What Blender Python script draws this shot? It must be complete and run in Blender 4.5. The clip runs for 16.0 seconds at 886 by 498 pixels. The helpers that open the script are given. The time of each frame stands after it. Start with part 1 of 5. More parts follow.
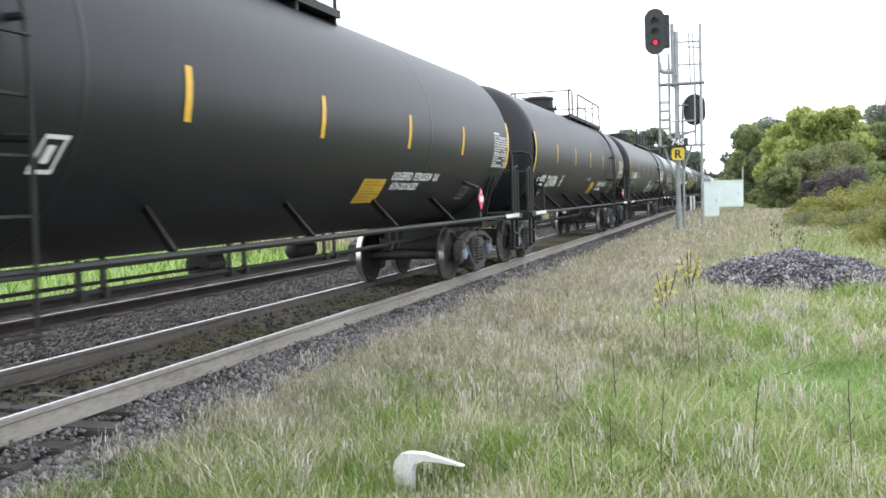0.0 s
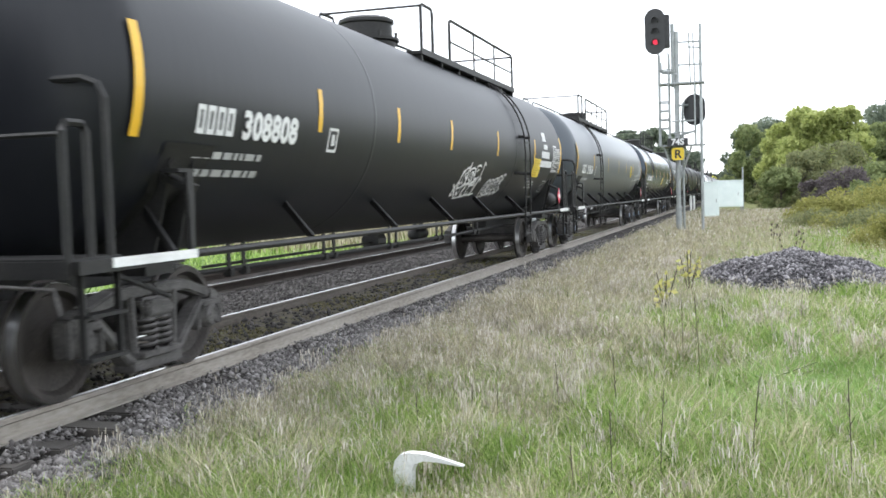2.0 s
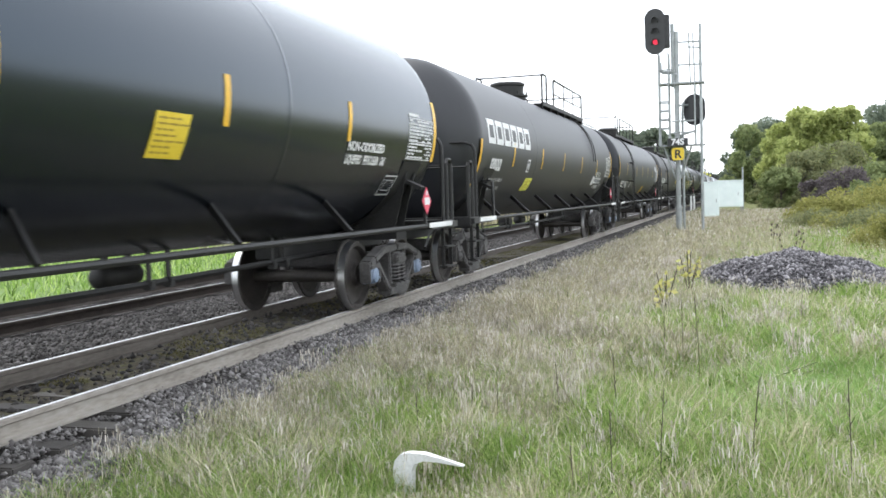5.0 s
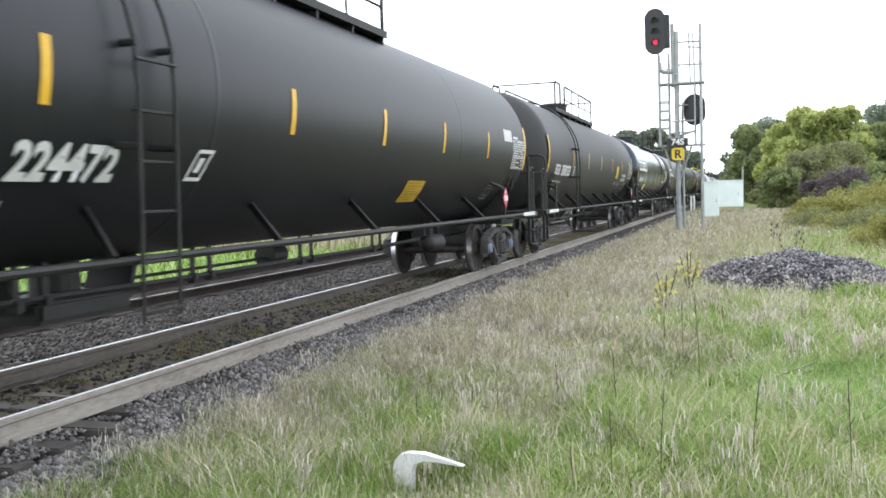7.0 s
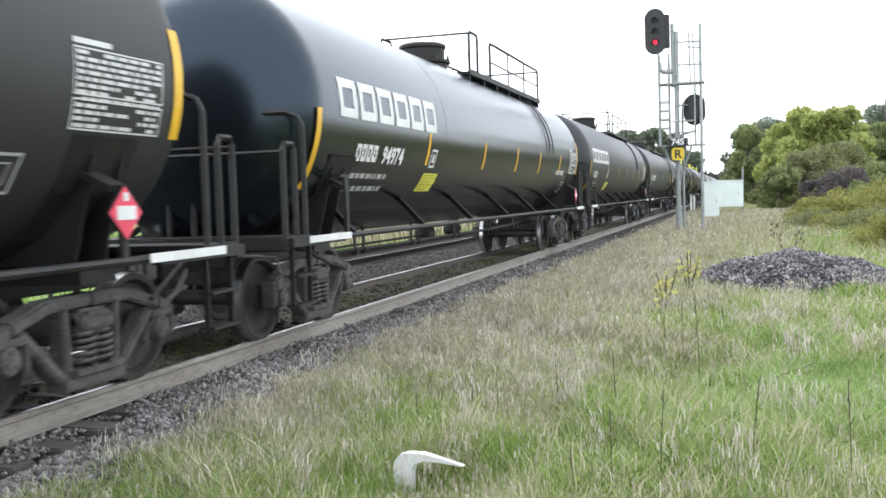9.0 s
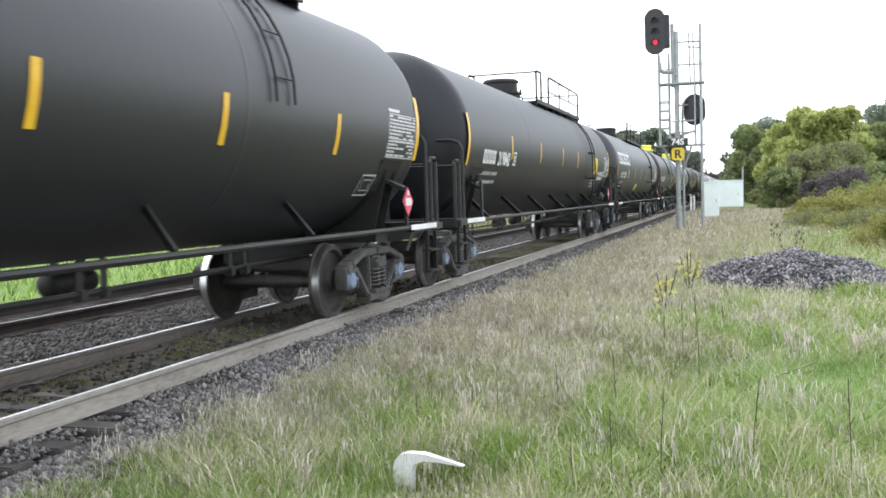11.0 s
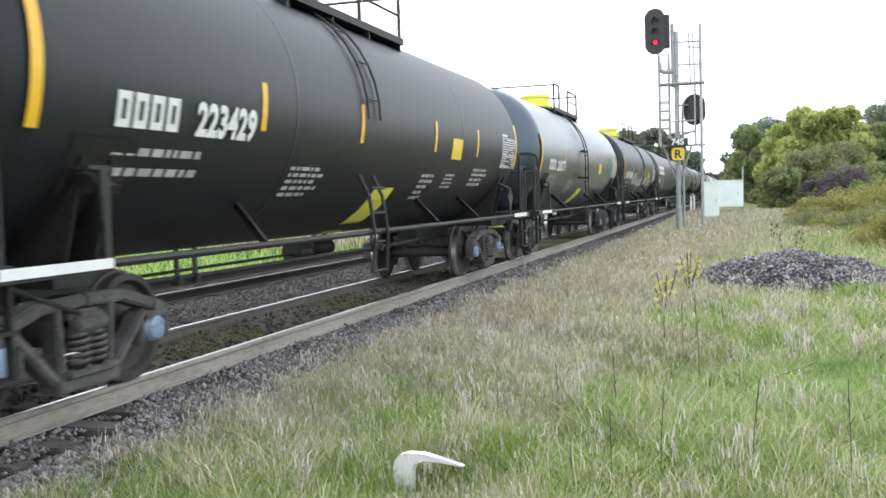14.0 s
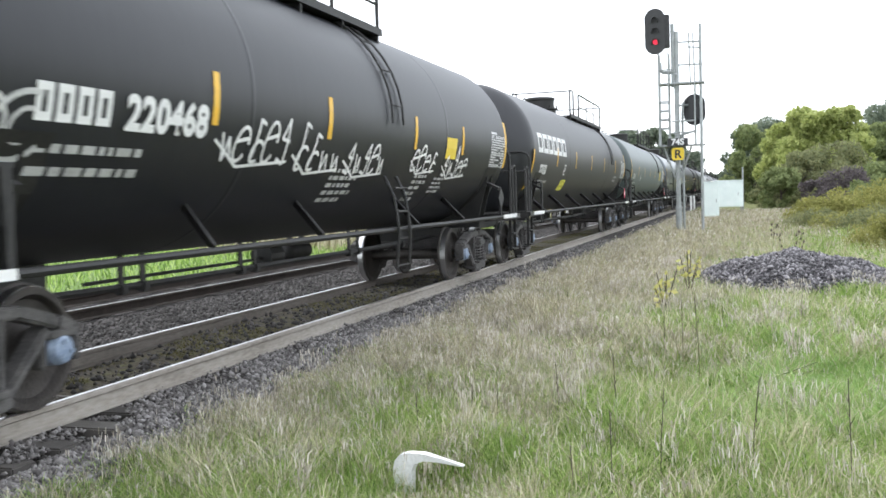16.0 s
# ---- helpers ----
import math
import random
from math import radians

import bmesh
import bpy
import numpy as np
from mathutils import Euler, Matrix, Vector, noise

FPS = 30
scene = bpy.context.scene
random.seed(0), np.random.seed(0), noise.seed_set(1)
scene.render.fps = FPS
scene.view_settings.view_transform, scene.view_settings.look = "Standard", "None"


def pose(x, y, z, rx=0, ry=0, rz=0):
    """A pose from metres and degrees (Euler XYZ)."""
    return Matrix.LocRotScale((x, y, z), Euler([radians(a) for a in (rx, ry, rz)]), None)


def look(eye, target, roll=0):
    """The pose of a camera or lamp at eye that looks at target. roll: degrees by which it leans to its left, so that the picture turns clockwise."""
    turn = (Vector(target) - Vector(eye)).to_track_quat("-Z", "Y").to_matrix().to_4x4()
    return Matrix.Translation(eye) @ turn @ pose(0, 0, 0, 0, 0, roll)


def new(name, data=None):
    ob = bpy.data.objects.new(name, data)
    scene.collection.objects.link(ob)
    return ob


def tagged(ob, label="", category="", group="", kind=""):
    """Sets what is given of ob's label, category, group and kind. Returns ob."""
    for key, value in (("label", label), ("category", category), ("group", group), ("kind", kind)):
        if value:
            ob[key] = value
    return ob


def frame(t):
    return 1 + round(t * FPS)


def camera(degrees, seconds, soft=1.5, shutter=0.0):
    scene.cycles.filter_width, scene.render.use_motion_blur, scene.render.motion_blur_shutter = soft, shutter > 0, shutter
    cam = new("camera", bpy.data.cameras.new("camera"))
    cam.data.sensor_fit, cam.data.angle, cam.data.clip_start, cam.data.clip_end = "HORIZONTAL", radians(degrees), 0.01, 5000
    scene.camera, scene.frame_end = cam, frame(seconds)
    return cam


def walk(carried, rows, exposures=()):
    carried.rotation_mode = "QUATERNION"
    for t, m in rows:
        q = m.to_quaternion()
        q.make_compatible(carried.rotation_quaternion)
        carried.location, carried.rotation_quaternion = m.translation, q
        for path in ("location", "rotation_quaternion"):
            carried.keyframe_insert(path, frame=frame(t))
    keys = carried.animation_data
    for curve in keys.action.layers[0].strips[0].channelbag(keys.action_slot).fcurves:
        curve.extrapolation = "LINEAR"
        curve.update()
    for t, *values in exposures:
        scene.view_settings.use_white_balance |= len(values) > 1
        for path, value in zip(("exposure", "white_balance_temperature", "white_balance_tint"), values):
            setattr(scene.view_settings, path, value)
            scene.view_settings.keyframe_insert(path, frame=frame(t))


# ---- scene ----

# ---------------- camera ----------------
cam = camera(49.0, 16.0, soft=1.6, shutter=0.1)
EYE = Vector((0.0, 0.0, 1.455))
YAW, PITCH, ROLL = radians(17.06), radians(-3.0), -1.79
AHEAD = Vector((-math.sin(YAW) * math.cos(PITCH), math.cos(YAW) * math.cos(PITCH), math.sin(PITCH)))
POSE = look(EYE, EYE + AHEAD * 10, ROLL)
walk(cam, [(0.0, POSE), (16.0, POSE)], exposures=[(0.0, 1.68), (16.0, 1.68)])

# ---------------- light: bright overcast ----------------
SUN_EL, SUN_AZ = radians(58), radians(285)
world = bpy.data.worlds.new("overcast_sky")
scene.world = world
world.use_nodes = True
wn, wl = world.node_tree.nodes, world.node_tree.links
wn.clear()
sky = wn.new("ShaderNodeTexSky")
sky.sky_type, sky.sun_disc = "NISHITA", False
sky.sun_elevation, sky.sun_rotation = SUN_EL, SUN_AZ
veil = wn.new("ShaderNodeMixRGB")
veil.inputs[0].default_value = 0.82
veil.inputs[2].default_value = (8.2, 8.6, 9.1, 1)
wl.new(sky.outputs[0], veil.inputs[1])
wback = wn.new("ShaderNodeBackground")
wback.inputs[1].default_value = 0.1
wl.new(veil.outputs[0], wback.inputs[0])
wout = wn.new("ShaderNodeOutputWorld")
wl.new(wback.outputs[0], wout.inputs[0])
sun_data = bpy.data.lights.new("sun", "SUN")
sun_data.energy, sun_data.angle, sun_data.color = 0.6, radians(50), (1.0, 0.97, 0.93)
sun = new("sun", sun_data)
SUN_DIR = Vector((math.sin(SUN_AZ) * math.cos(SUN_EL), math.cos(SUN_AZ) * math.cos(SUN_EL), math.sin(SUN_EL)))
sun.matrix_world = look(SUN_DIR * 60, (0, 0, 0))


# ---------------- materials ----------------
def material(name, colors, rough=0.8, metal=0.0, scale=4.0, fine=60.0, bump=0.2, island=False, obj_random=False,
             dist=0.01, stretch=(1, 1, 1), spec=0.5, mix=0.5, leaf=0.0):
    """Two-scale procedural surface; colors: two or three colours blended by noise (or by island)."""
    m = bpy.data.materials.new(name)
    m.use_nodes = True
    n, l = m.node_tree.nodes, m.node_tree.links
    b = n["Principled BSDF"]
    b.inputs["Roughness"].default_value, b.inputs["Metallic"].default_value = rough, metal
    b.inputs["Specular IOR Level"].default_value = spec
    co = n.new("ShaderNodeTexCoord")
    mp = n.new("ShaderNodeMapping")
    mp.inputs["Scale"].default_value = stretch
    l.new(co.outputs["Object"], mp.inputs[0])
    big = n.new("ShaderNodeTexNoise")
    big.inputs["Scale"].default_value, big.inputs["Detail"].default_value = scale, 5
    small = n.new("ShaderNodeTexNoise")
    small.inputs["Scale"].default_value, small.inputs["Detail"].default_value = fine, 3
    l.new(mp.outputs[0], big.inputs[0])
    l.new(mp.outputs[0], small.inputs[0])
    add = n.new("ShaderNodeMath")
    add.operation = "MULTIPLY_ADD"
    l.new(small.outputs[0], add.inputs[0])
    add.inputs[1].default_value = 1 - mix
    half = n.new("ShaderNodeMath")
    half.operation = "MULTIPLY"
    half.inputs[1].default_value = mix
    l.new(big.outputs[0], half.inputs[0])
    l.new(half.outputs[0], add.inputs[2])
    fac = add.outputs[0]
    if island or obj_random:
        rnd = n.new("ShaderNodeNewGeometry") if island else n.new("ShaderNodeObjectInfo")
        two = n.new("ShaderNodeMath")
        two.operation = "MULTIPLY_ADD"
        l.new(rnd.outputs["Random Per Island" if island else "Random"], two.inputs[0])
        two.inputs[1].default_value = 0.6
        sc = n.new("ShaderNodeMath")
        sc.operation = "MULTIPLY"
        sc.inputs[1].default_value = 0.4
        l.new(fac, sc.inputs[0])
        l.new(sc.outputs[0], two.inputs[2])
        fac = two.outputs[0]
    ramp = n.new("ShaderNodeValToRGB")
    lo, hi = (0.15, 0.85) if (island or obj_random) else (0.34, 0.66)
    els = ramp.color_ramp.elements
    els[0].position, els[0].color = lo, (*colors[0], 1)
    els[1].position, els[1].color = hi, (*colors[-1], 1)
    for i, c in enumerate(colors[1:-1]):
        e = els.new(lo + (hi - lo) * (i + 1) / (len(colors) - 1))
        e.color = (*c, 1)
    l.new(fac, ramp.inputs[0])
    l.new(ramp.outputs[0], b.inputs["Base Color"])
    if bump:
        bp = n.new("ShaderNodeBump")
        bp.inputs["Strength"].default_value, bp.inputs["Distance"].default_value = bump, dist
        l.new(add.outputs[0], bp.inputs["Height"])
        l.new(bp.outputs[0], b.inputs["Normal"])
    if leaf:
        # light that shines through thin leaves
        tr = n.new("ShaderNodeBsdfTranslucent")
        l.new(ramp.outputs[0], tr.inputs[0])
        mx = n.new("ShaderNodeMixShader")
        mx.inputs[0].default_value = leaf
        l.new(b.outputs[0], mx.inputs[1])
        l.new(tr.outputs[0], mx.inputs[2])
        l.new(mx.outputs[0], n["Material Output"].inputs[0])
    return m


def paint(name, c, rough, grime=0.35, spec=0.5):
    """Tank paint with road dust, long vertical streaks and faint waviness of the shell."""
    d = tuple(x * (1 - grime) + g * grime for x, g in zip(c, (0.028, 0.029, 0.033)))
    m = material(name, [c, tuple((a + b) / 2 for a, b in zip(c, d)), d], rough, 0.0, 0.9, 7.0, 0.05, dist=0.01, stretch=(1, 1.6, 0.35), spec=spec)
    return m


M = {}
M["black"] = paint("black_tank_paint", (0.0085, 0.0094, 0.013), 0.43, 0.2, 0.32)
M["soot"] = paint("weathered_black_tank_paint", (0.0125, 0.0133, 0.017), 0.44, 0.2, 0.5)
M["gloss"] = paint("glossy_black_tank_paint", (0.0055, 0.0065, 0.009), 0.23, 0.08, 0.62)
M["dull"] = paint("dull_charcoal_tank_paint", (0.023, 0.0225, 0.023), 0.52, 0.2, 0.4)
M["grey"] = paint("dark_grey_tank_paint", (0.05, 0.057, 0.068), 0.4, 0.12)
M["blue"] = paint("blue_grey_tank_paint", (0.013, 0.02, 0.027), 0.36, 0.1, 0.9)
M["green"] = paint("grey_green_tank_paint", (0.062, 0.082, 0.082), 0.45, 0.15)
for glazed, coat, coat_rough, sheen in (("gloss", 0.0, 0.2, (0.62, 0.8, 1.0, 1)), ("grey", 0.4, 0.34, (0.84, 0.92, 1.0, 1)), ("blue", 0.6, 0.32, (0.62, 0.8, 1.0, 1))):
    shell = M[glazed].node_tree.nodes["Principled BSDF"]
    shell.inputs["Coat Weight"].default_value, shell.inputs["Coat Roughness"].default_value = coat, coat_rough
    shell.inputs["Specular Tint"].default_value = sheen
M["moss"] = material("dark_olive_moss", [(0.055, 0.052, 0.026), (0.105, 0.1, 0.042), (0.18, 0.165, 0.075)], 0.9, 0, 1, 20, 0, island=True, spec=0.1, leaf=0.2)
M["frame"] = material("sooty_black_steel", [(0.006, 0.006, 0.0065), (0.013, 0.0125, 0.0125), (0.025, 0.023, 0.022)], 0.6, 0.2, 3, 40, 0.15)
M["truck"] = material("dusty_cast_steel", [(0.034, 0.032, 0.032), (0.072, 0.068, 0.067), (0.12, 0.113, 0.11)], 0.75, 0.15, 5, 45, 0.3)
M["wheel"] = material("brown_rusted_wheel_steel", [(0.022, 0.02, 0.019), (0.045, 0.039, 0.036), (0.07, 0.062, 0.057)], 0.6, 0.4, 4, 50, 0.15)
M["tread"] = material("polished_tread_steel", [(0.45, 0.45, 0.46), (0.72, 0.72, 0.73)], 0.35, 1.0, 4, 60, 0.05)
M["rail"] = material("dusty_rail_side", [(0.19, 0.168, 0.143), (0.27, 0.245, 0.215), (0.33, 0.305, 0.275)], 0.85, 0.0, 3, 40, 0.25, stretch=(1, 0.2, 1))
M["railbrown"] = material("brown_rail_side", [(0.095, 0.082, 0.07), (0.145, 0.127, 0.11), (0.19, 0.168, 0.147)], 0.85, 0.0, 3, 40, 0.25, stretch=(1, 0.2, 1))
M["railtop"] = material("shiny_rail_head", [(0.42, 0.42, 0.43), (0.58, 0.58, 0.59)], 0.3, 1.0, 2, 80, 0.03, stretch=(1, 0.1, 1))
M["railrust"] = material("dark_rusty_rail", [(0.035, 0.028, 0.024), (0.07, 0.055, 0.046)], 0.8, 0.2, 3, 40, 0.25)
M["tie"] = material("weathered_tie_wood", [(0.04, 0.036, 0.033), (0.075, 0.068, 0.062), (0.12, 0.11, 0.1)], 0.9, 0, 3, 30, 0.6, obj_random=True, stretch=(0.3, 3, 3))
M["yellow"] = material("yellow_reflective_tape", [(0.62, 0.34, 0.015), (0.75, 0.45, 0.02)], 0.4, 0, 3, 60, 0.03)
M["warn"] = material("yellow_warning_panel", [(0.60, 0.42, 0.02), (0.72, 0.55, 0.05)], 0.5, 0, 3, 30, 0.03)
M["amber"] = material("amber_warning_panel", [(0.5, 0.3, 0.02), (0.62, 0.39, 0.04)], 0.5, 0, 3, 30, 0.03)
M["ink"] = material("faded_brown_ink", [(0.28, 0.19, 0.02), (0.36, 0.25, 0.03)], 0.6, 0, 3, 60, 0)
M["paper"] = material("white_paper_label", [(0.5, 0.5, 0.51), (0.66, 0.66, 0.66)], 0.7, 0, 5, 60, 0.03)
M["white"] = material("white_stencil_paint", [(0.55, 0.55, 0.55), (0.75, 0.75, 0.75)], 0.6, 0, 3, 60, 0.03)
M["stencil"] = material("faded_stencil_paint", [(0.3, 0.3, 0.3), (0.5, 0.5, 0.5)], 0.6, 0, 3, 60, 0.03)
M["red"] = material("red_hazard_placard", [(0.62, 0.035, 0.08), (0.74, 0.08, 0.14)], 0.5, 0, 3, 40, 0.03)
M["bluecap"] = material("blue_bearing_cap", [(0.14, 0.19, 0.29), (0.3, 0.36, 0.45)], 0.5, 0.1, 6, 40, 0.1)
M["galv"] = material("galvanised_steel", [(0.2, 0.215, 0.215), (0.28, 0.295, 0.295), (0.37, 0.385, 0.385)], 0.5, 0.35, 4, 40, 0.08)
M["hut"] = material("pale_green_white_metal_cabinet", [(0.62, 0.70, 0.69), (0.74, 0.80, 0.79)], 0.5, 0.1, 2, 30, 0.05)
M["signal"] = material("matt_black_signal_paint", [(0.012, 0.012, 0.013), (0.022, 0.022, 0.023)], 0.5, 0, 4, 40, 0.05)
M["stone"] = material("grey_ballast_stone", [(0.05, 0.046, 0.045), (0.13, 0.12, 0.116), (0.33, 0.315, 0.308)], 0.9, 0, 9, 60, 0.4, island=True, leaf=0)
M["pile"] = material("grey_purple_crushed_stone", [(0.03, 0.028, 0.032), (0.08, 0.075, 0.082), (0.3, 0.288, 0.3)], 0.9, 0, 9, 60, 0.4, island=True, leaf=0)
M["grass"] = material("green_grass_blades", [(0.045, 0.085, 0.015), (0.21, 0.335, 0.075), (0.47, 0.56, 0.2)], 0.7, 0, 1, 20, 0, island=True, spec=0.25, leaf=0.45)
M["dry"] = material("dry_tan_grass_blades", [(0.1, 0.085, 0.045), (0.31, 0.275, 0.18), (0.55, 0.505, 0.385)], 0.8, 0, 1, 20, 0, island=True, spec=0.2, leaf=0.4)
M["plume"] = material("grey_mauve_seed_heads", [(0.28, 0.245, 0.19), (0.47, 0.43, 0.365), (0.74, 0.7, 0.63)], 0.9, 0, 1, 20, 0, island=True, spec=0.1, leaf=0.35)
M["lush"] = material("fresh_green_grass_blades", [(0.11, 0.22, 0.05), (0.26, 0.41, 0.13), (0.45, 0.6, 0.25)], 0.7, 0, 1, 20, 0, island=True, spec=0.25, leaf=0.45)
M["weed"] = material("dark_dry_weed_stems", [(0.05, 0.042, 0.03), (0.10, 0.085, 0.06)], 0.9, 0, 3, 30, 0)
M["leafy"] = material("yellow_green_sapling_leaves", [(0.36, 0.37, 0.09), (0.53, 0.51, 0.16), (0.62, 0.56, 0.22)], 0.6, 0, 1, 20, 0, island=True, leaf=0.35)
# tree leaf colours: paled and greyed, with the distance haze mixed in
M["willow"] = material("yellow_green_tree_leaves", [(0.23, 0.27, 0.09), (0.34, 0.385, 0.135), (0.46, 0.49, 0.2)], 0.75, 0, 0.4, 6, 0, island=True, spec=0.2, leaf=0.5)
M["mid"] = material("mid_green_tree_leaves", [(0.13, 0.165, 0.075), (0.2, 0.24, 0.105), (0.28, 0.31, 0.145)], 0.75, 0, 0.4, 6, 0, island=True, spec=0.2, leaf=0.5)
M["dark"] = material("dark_green_tree_leaves", [(0.115, 0.145, 0.115), (0.17, 0.205, 0.15), (0.23, 0.26, 0.19)], 0.8, 0, 0.4, 6, 0, island=True, spec=0.15, leaf=0.5)
M["olive"] = material("olive_shrub_leaves", [(0.14, 0.16, 0.085), (0.2, 0.215, 0.11), (0.28, 0.28, 0.145)], 0.8, 0, 0.4, 6, 0, island=True, spec=0.15, leaf=0.5)
M["purple"] = material("purple_brown_shrub_twigs", [(0.09, 0.08, 0.085), (0.13, 0.112, 0.115), (0.17, 0.15, 0.15)], 0.85, 0, 0.4, 6, 0, island=True, spec=0.15, leaf=0.4)
M["rodded"] = material("yellow_olive_wild_plants", [(0.16, 0.175, 0.06), (0.26, 0.26, 0.085), (0.37, 0.34, 0.13)], 0.8, 0, 0.4, 6, 0, island=True, spec=0.15, leaf=0.5)
M["bark"] = material("grey_brown_bark", [(0.05, 0.04, 0.032), (0.11, 0.09, 0.075)], 0.9, 0, 3, 20, 0.5)
M["lemon"] = material("lemon_yellow_manway_paint", [(0.62, 0.62, 0.06), (0.74, 0.73, 0.12)], 0.5, 0, 3, 30, 0.05)
M["dirtstone"] = material("dark_oily_ballast_stone", [(0.018, 0.0165, 0.016), (0.044, 0.04, 0.038), (0.12, 0.112, 0.108)], 0.9, 0, 9, 60, 0.4, island=True)
M["straw"] = material("pale_straw_stalks", [(0.26, 0.24, 0.13), (0.46, 0.425, 0.28), (0.68, 0.63, 0.48)], 0.8, 0, 1, 20, 0, island=True, spec=0.2, leaf=0.3)
M["lens"] = bpy.data.materials.new("lit_red_signal_lens")
M["lens"].use_nodes = True
lens_bsdf = M["lens"].node_tree.nodes["Principled BSDF"]
lens_bsdf.inputs["Base Color"].default_value = (0.5, 0.01, 0.03, 1)
lens_bsdf.inputs["Emission Color"].default_value = (1.0, 0.03, 0.08, 1)
lens_bsdf.inputs["Emission Strength"].default_value = 0.3


# ---------------- mesh helpers ----------------
def part(name, bm, mat, parent=None, label="", smooth=False):
    me = bpy.data.meshes.new(name)
    bm.to_mesh(me)
    bm.free()
    if smooth:
        me.shade_smooth()
    me.materials.append(mat)
    ob = new(name, me)
    ob.parent = parent
    return tagged(ob, label)


CACHE = {}


def shared(name, key, build, mat, parent, label="", smooth=False):
    """A part whose mesh is built once and shared by all alike parts."""
    full = (name, key, mat.name)
    if full not in CACHE:
        bm = bmesh.new()
        build(bm)
        me = bpy.data.meshes.new(name)
        bm.to_mesh(me)
        bm.free()
        if smooth:
            me.shade_smooth()
            me.set_sharp_from_angle(angle=radians(40))
        me.materials.append(mat)
        CACHE[full] = me
    ob = new(name, CACHE[full])
    ob.parent = parent
    return tagged(ob, label)


def box(bm, c, s, m=None, bevel=0.0):
    r = bmesh.ops.create_cube(bm, size=1.0)
    vs = r["verts"]
    bmesh.ops.scale(bm, vec=s, verts=vs)
    if bevel:
        es = list({e for v in vs for e in v.link_edges})
        vs = list({v for f in bmesh.ops.bevel(bm, geom=es, offset=bevel, segments=2, affect="EDGES")["faces"] for v in f.verts} | {v for v in vs if v.is_valid})
    if m is not None:
        bmesh.ops.transform(bm, matrix=m, verts=vs)
    bmesh.ops.translate(bm, vec=c, verts=vs)
    return vs


def tube(bm, a, b, r, n=8, r2=None):
    a, b = Vector(a), Vector(b)
    d = b - a
    m = Matrix.Translation((a + b) / 2) @ d.to_track_quat("Z", "Y").to_matrix().to_4x4()
    bmesh.ops.create_cone(bm, cap_ends=True, segments=n, radius1=r, radius2=r if r2 is None else r2, depth=d.length, matrix=m)


def pipe(bm, pts, r, n=6):
    """A bent round bar through the points."""
    pts = [Vector(q) for q in pts]
    rings = []
    for i, q in enumerate(pts):
        d = (pts[min(i + 1, len(pts) - 1)] - pts[max(i - 1, 0)]).normalized()
        up = Vector((0, 0, 1)) if abs(d.z) < 0.9 else Vector((1, 0, 0))
        s = d.cross(up).normalized()
        w = s.cross(d)
        rings.append([bm.verts.new(q + (s * math.cos(k * math.tau / n) + w * math.sin(k * math.tau / n)) * r) for k in range(n)])
    for a, b in zip(rings, rings[1:]):
        for k in range(n):
            bm.faces.new((a[k], a[(k + 1) % n], b[(k + 1) % n], b[k]))
    bm.faces.new(rings[0][::-1])
    bm.faces.new(rings[-1])


def lathe(bm, prof, axis="Y", n=48):
    """Turns (along, radius) pairs round an axis."""
    rings = []
    for a, r in prof:
        ring = []
        for k in range(n):
            c, s = math.cos(k * math.tau / n) * r, math.sin(k * math.tau / n) * r
            ring.append(bm.verts.new({"Y": (c, a, s), "X": (a, c, s), "Z": (c, s, a)}[axis]))
        rings.append(ring)
    for a, b in zip(rings, rings[1:]):
        for k in range(n):
            bm.faces.new((a[k], a[(k + 1) % n], b[(k + 1) % n], b[k]))
    bm.faces.new(rings[0])
    bm.faces.new(rings[-1][::-1])
    bmesh.ops.recalc_face_normals(bm, faces=bm.faces)


def from_arrays(name, verts, faces, mat, parent=None, kind="", label="", category=""):
    me = bpy.data.meshes.new(name)
    nv, nf, k = len(verts), len(faces), faces.shape[1]
    me.vertices.add(nv)
    me.vertices.foreach_set("co", np.asarray(verts, np.float32).ravel())
    me.loops.add(nf * k)
    me.loops.foreach_set("vertex_index", np.asarray(faces, np.int32).ravel())
    me.polygons.add(nf)
    me.polygons.foreach_set("loop_start", np.arange(0, nf * k, k, dtype=np.int32))
    me.update(calc_edges=True)
    me.materials.append(mat)
    ob = new(name, me)
    ob.parent = parent
    return tagged(ob, label, category, "", kind)


# ---------------- tank car ----------------
TRACK_X = -5.737
RT, ZC = 1.48, 2.48          # tank radius and height of its axis over the rail
SPEED = 17.0


def on_tank(y, z, lift=0.006):
    """A point of the shell on the near side, at that height."""
    s = max(-0.98, min(0.98, (z - ZC) / RT))
    a = math.asin(s)
    return Vector(((RT + lift) * math.cos(a), y, ZC + (RT + lift) * math.sin(a)))


def patch(bm, y0, y1, z0, z1, lift=0.006, slant=0.0):
    """A thin decal bent round the shell."""
    k = max(1, int((z1 - z0) / 0.12))
    rows = []
    for i in range(k + 1):
        z = z0 + (z1 - z0) * i / k
        o = slant * (z - z0)
        rows.append((bm.verts.new(on_tank(y0 + o, z, lift)), bm.verts.new(on_tank(y1 + o, z, lift))))
    for (a, b), (c, d) in zip(rows, rows[1:]):
        bm.faces.new((a, b, d, c))


def outline(bm, y0, y1, z0, z1, w=0.03, slant=0.0, lift=0.006):
    patch(bm, y0, y1, z0, z0 + w, lift, slant)
    h = slant * (z1 - w - z0)
    patch(bm, y0 + h, y1 + h, z1 - w, z1, lift, slant)
    patch(bm, y0, y0 + w, z0 + w, z1 - w, lift, slant)
    patch(bm, y1 - w, y1, z0 + w, z1 - w, lift, slant)


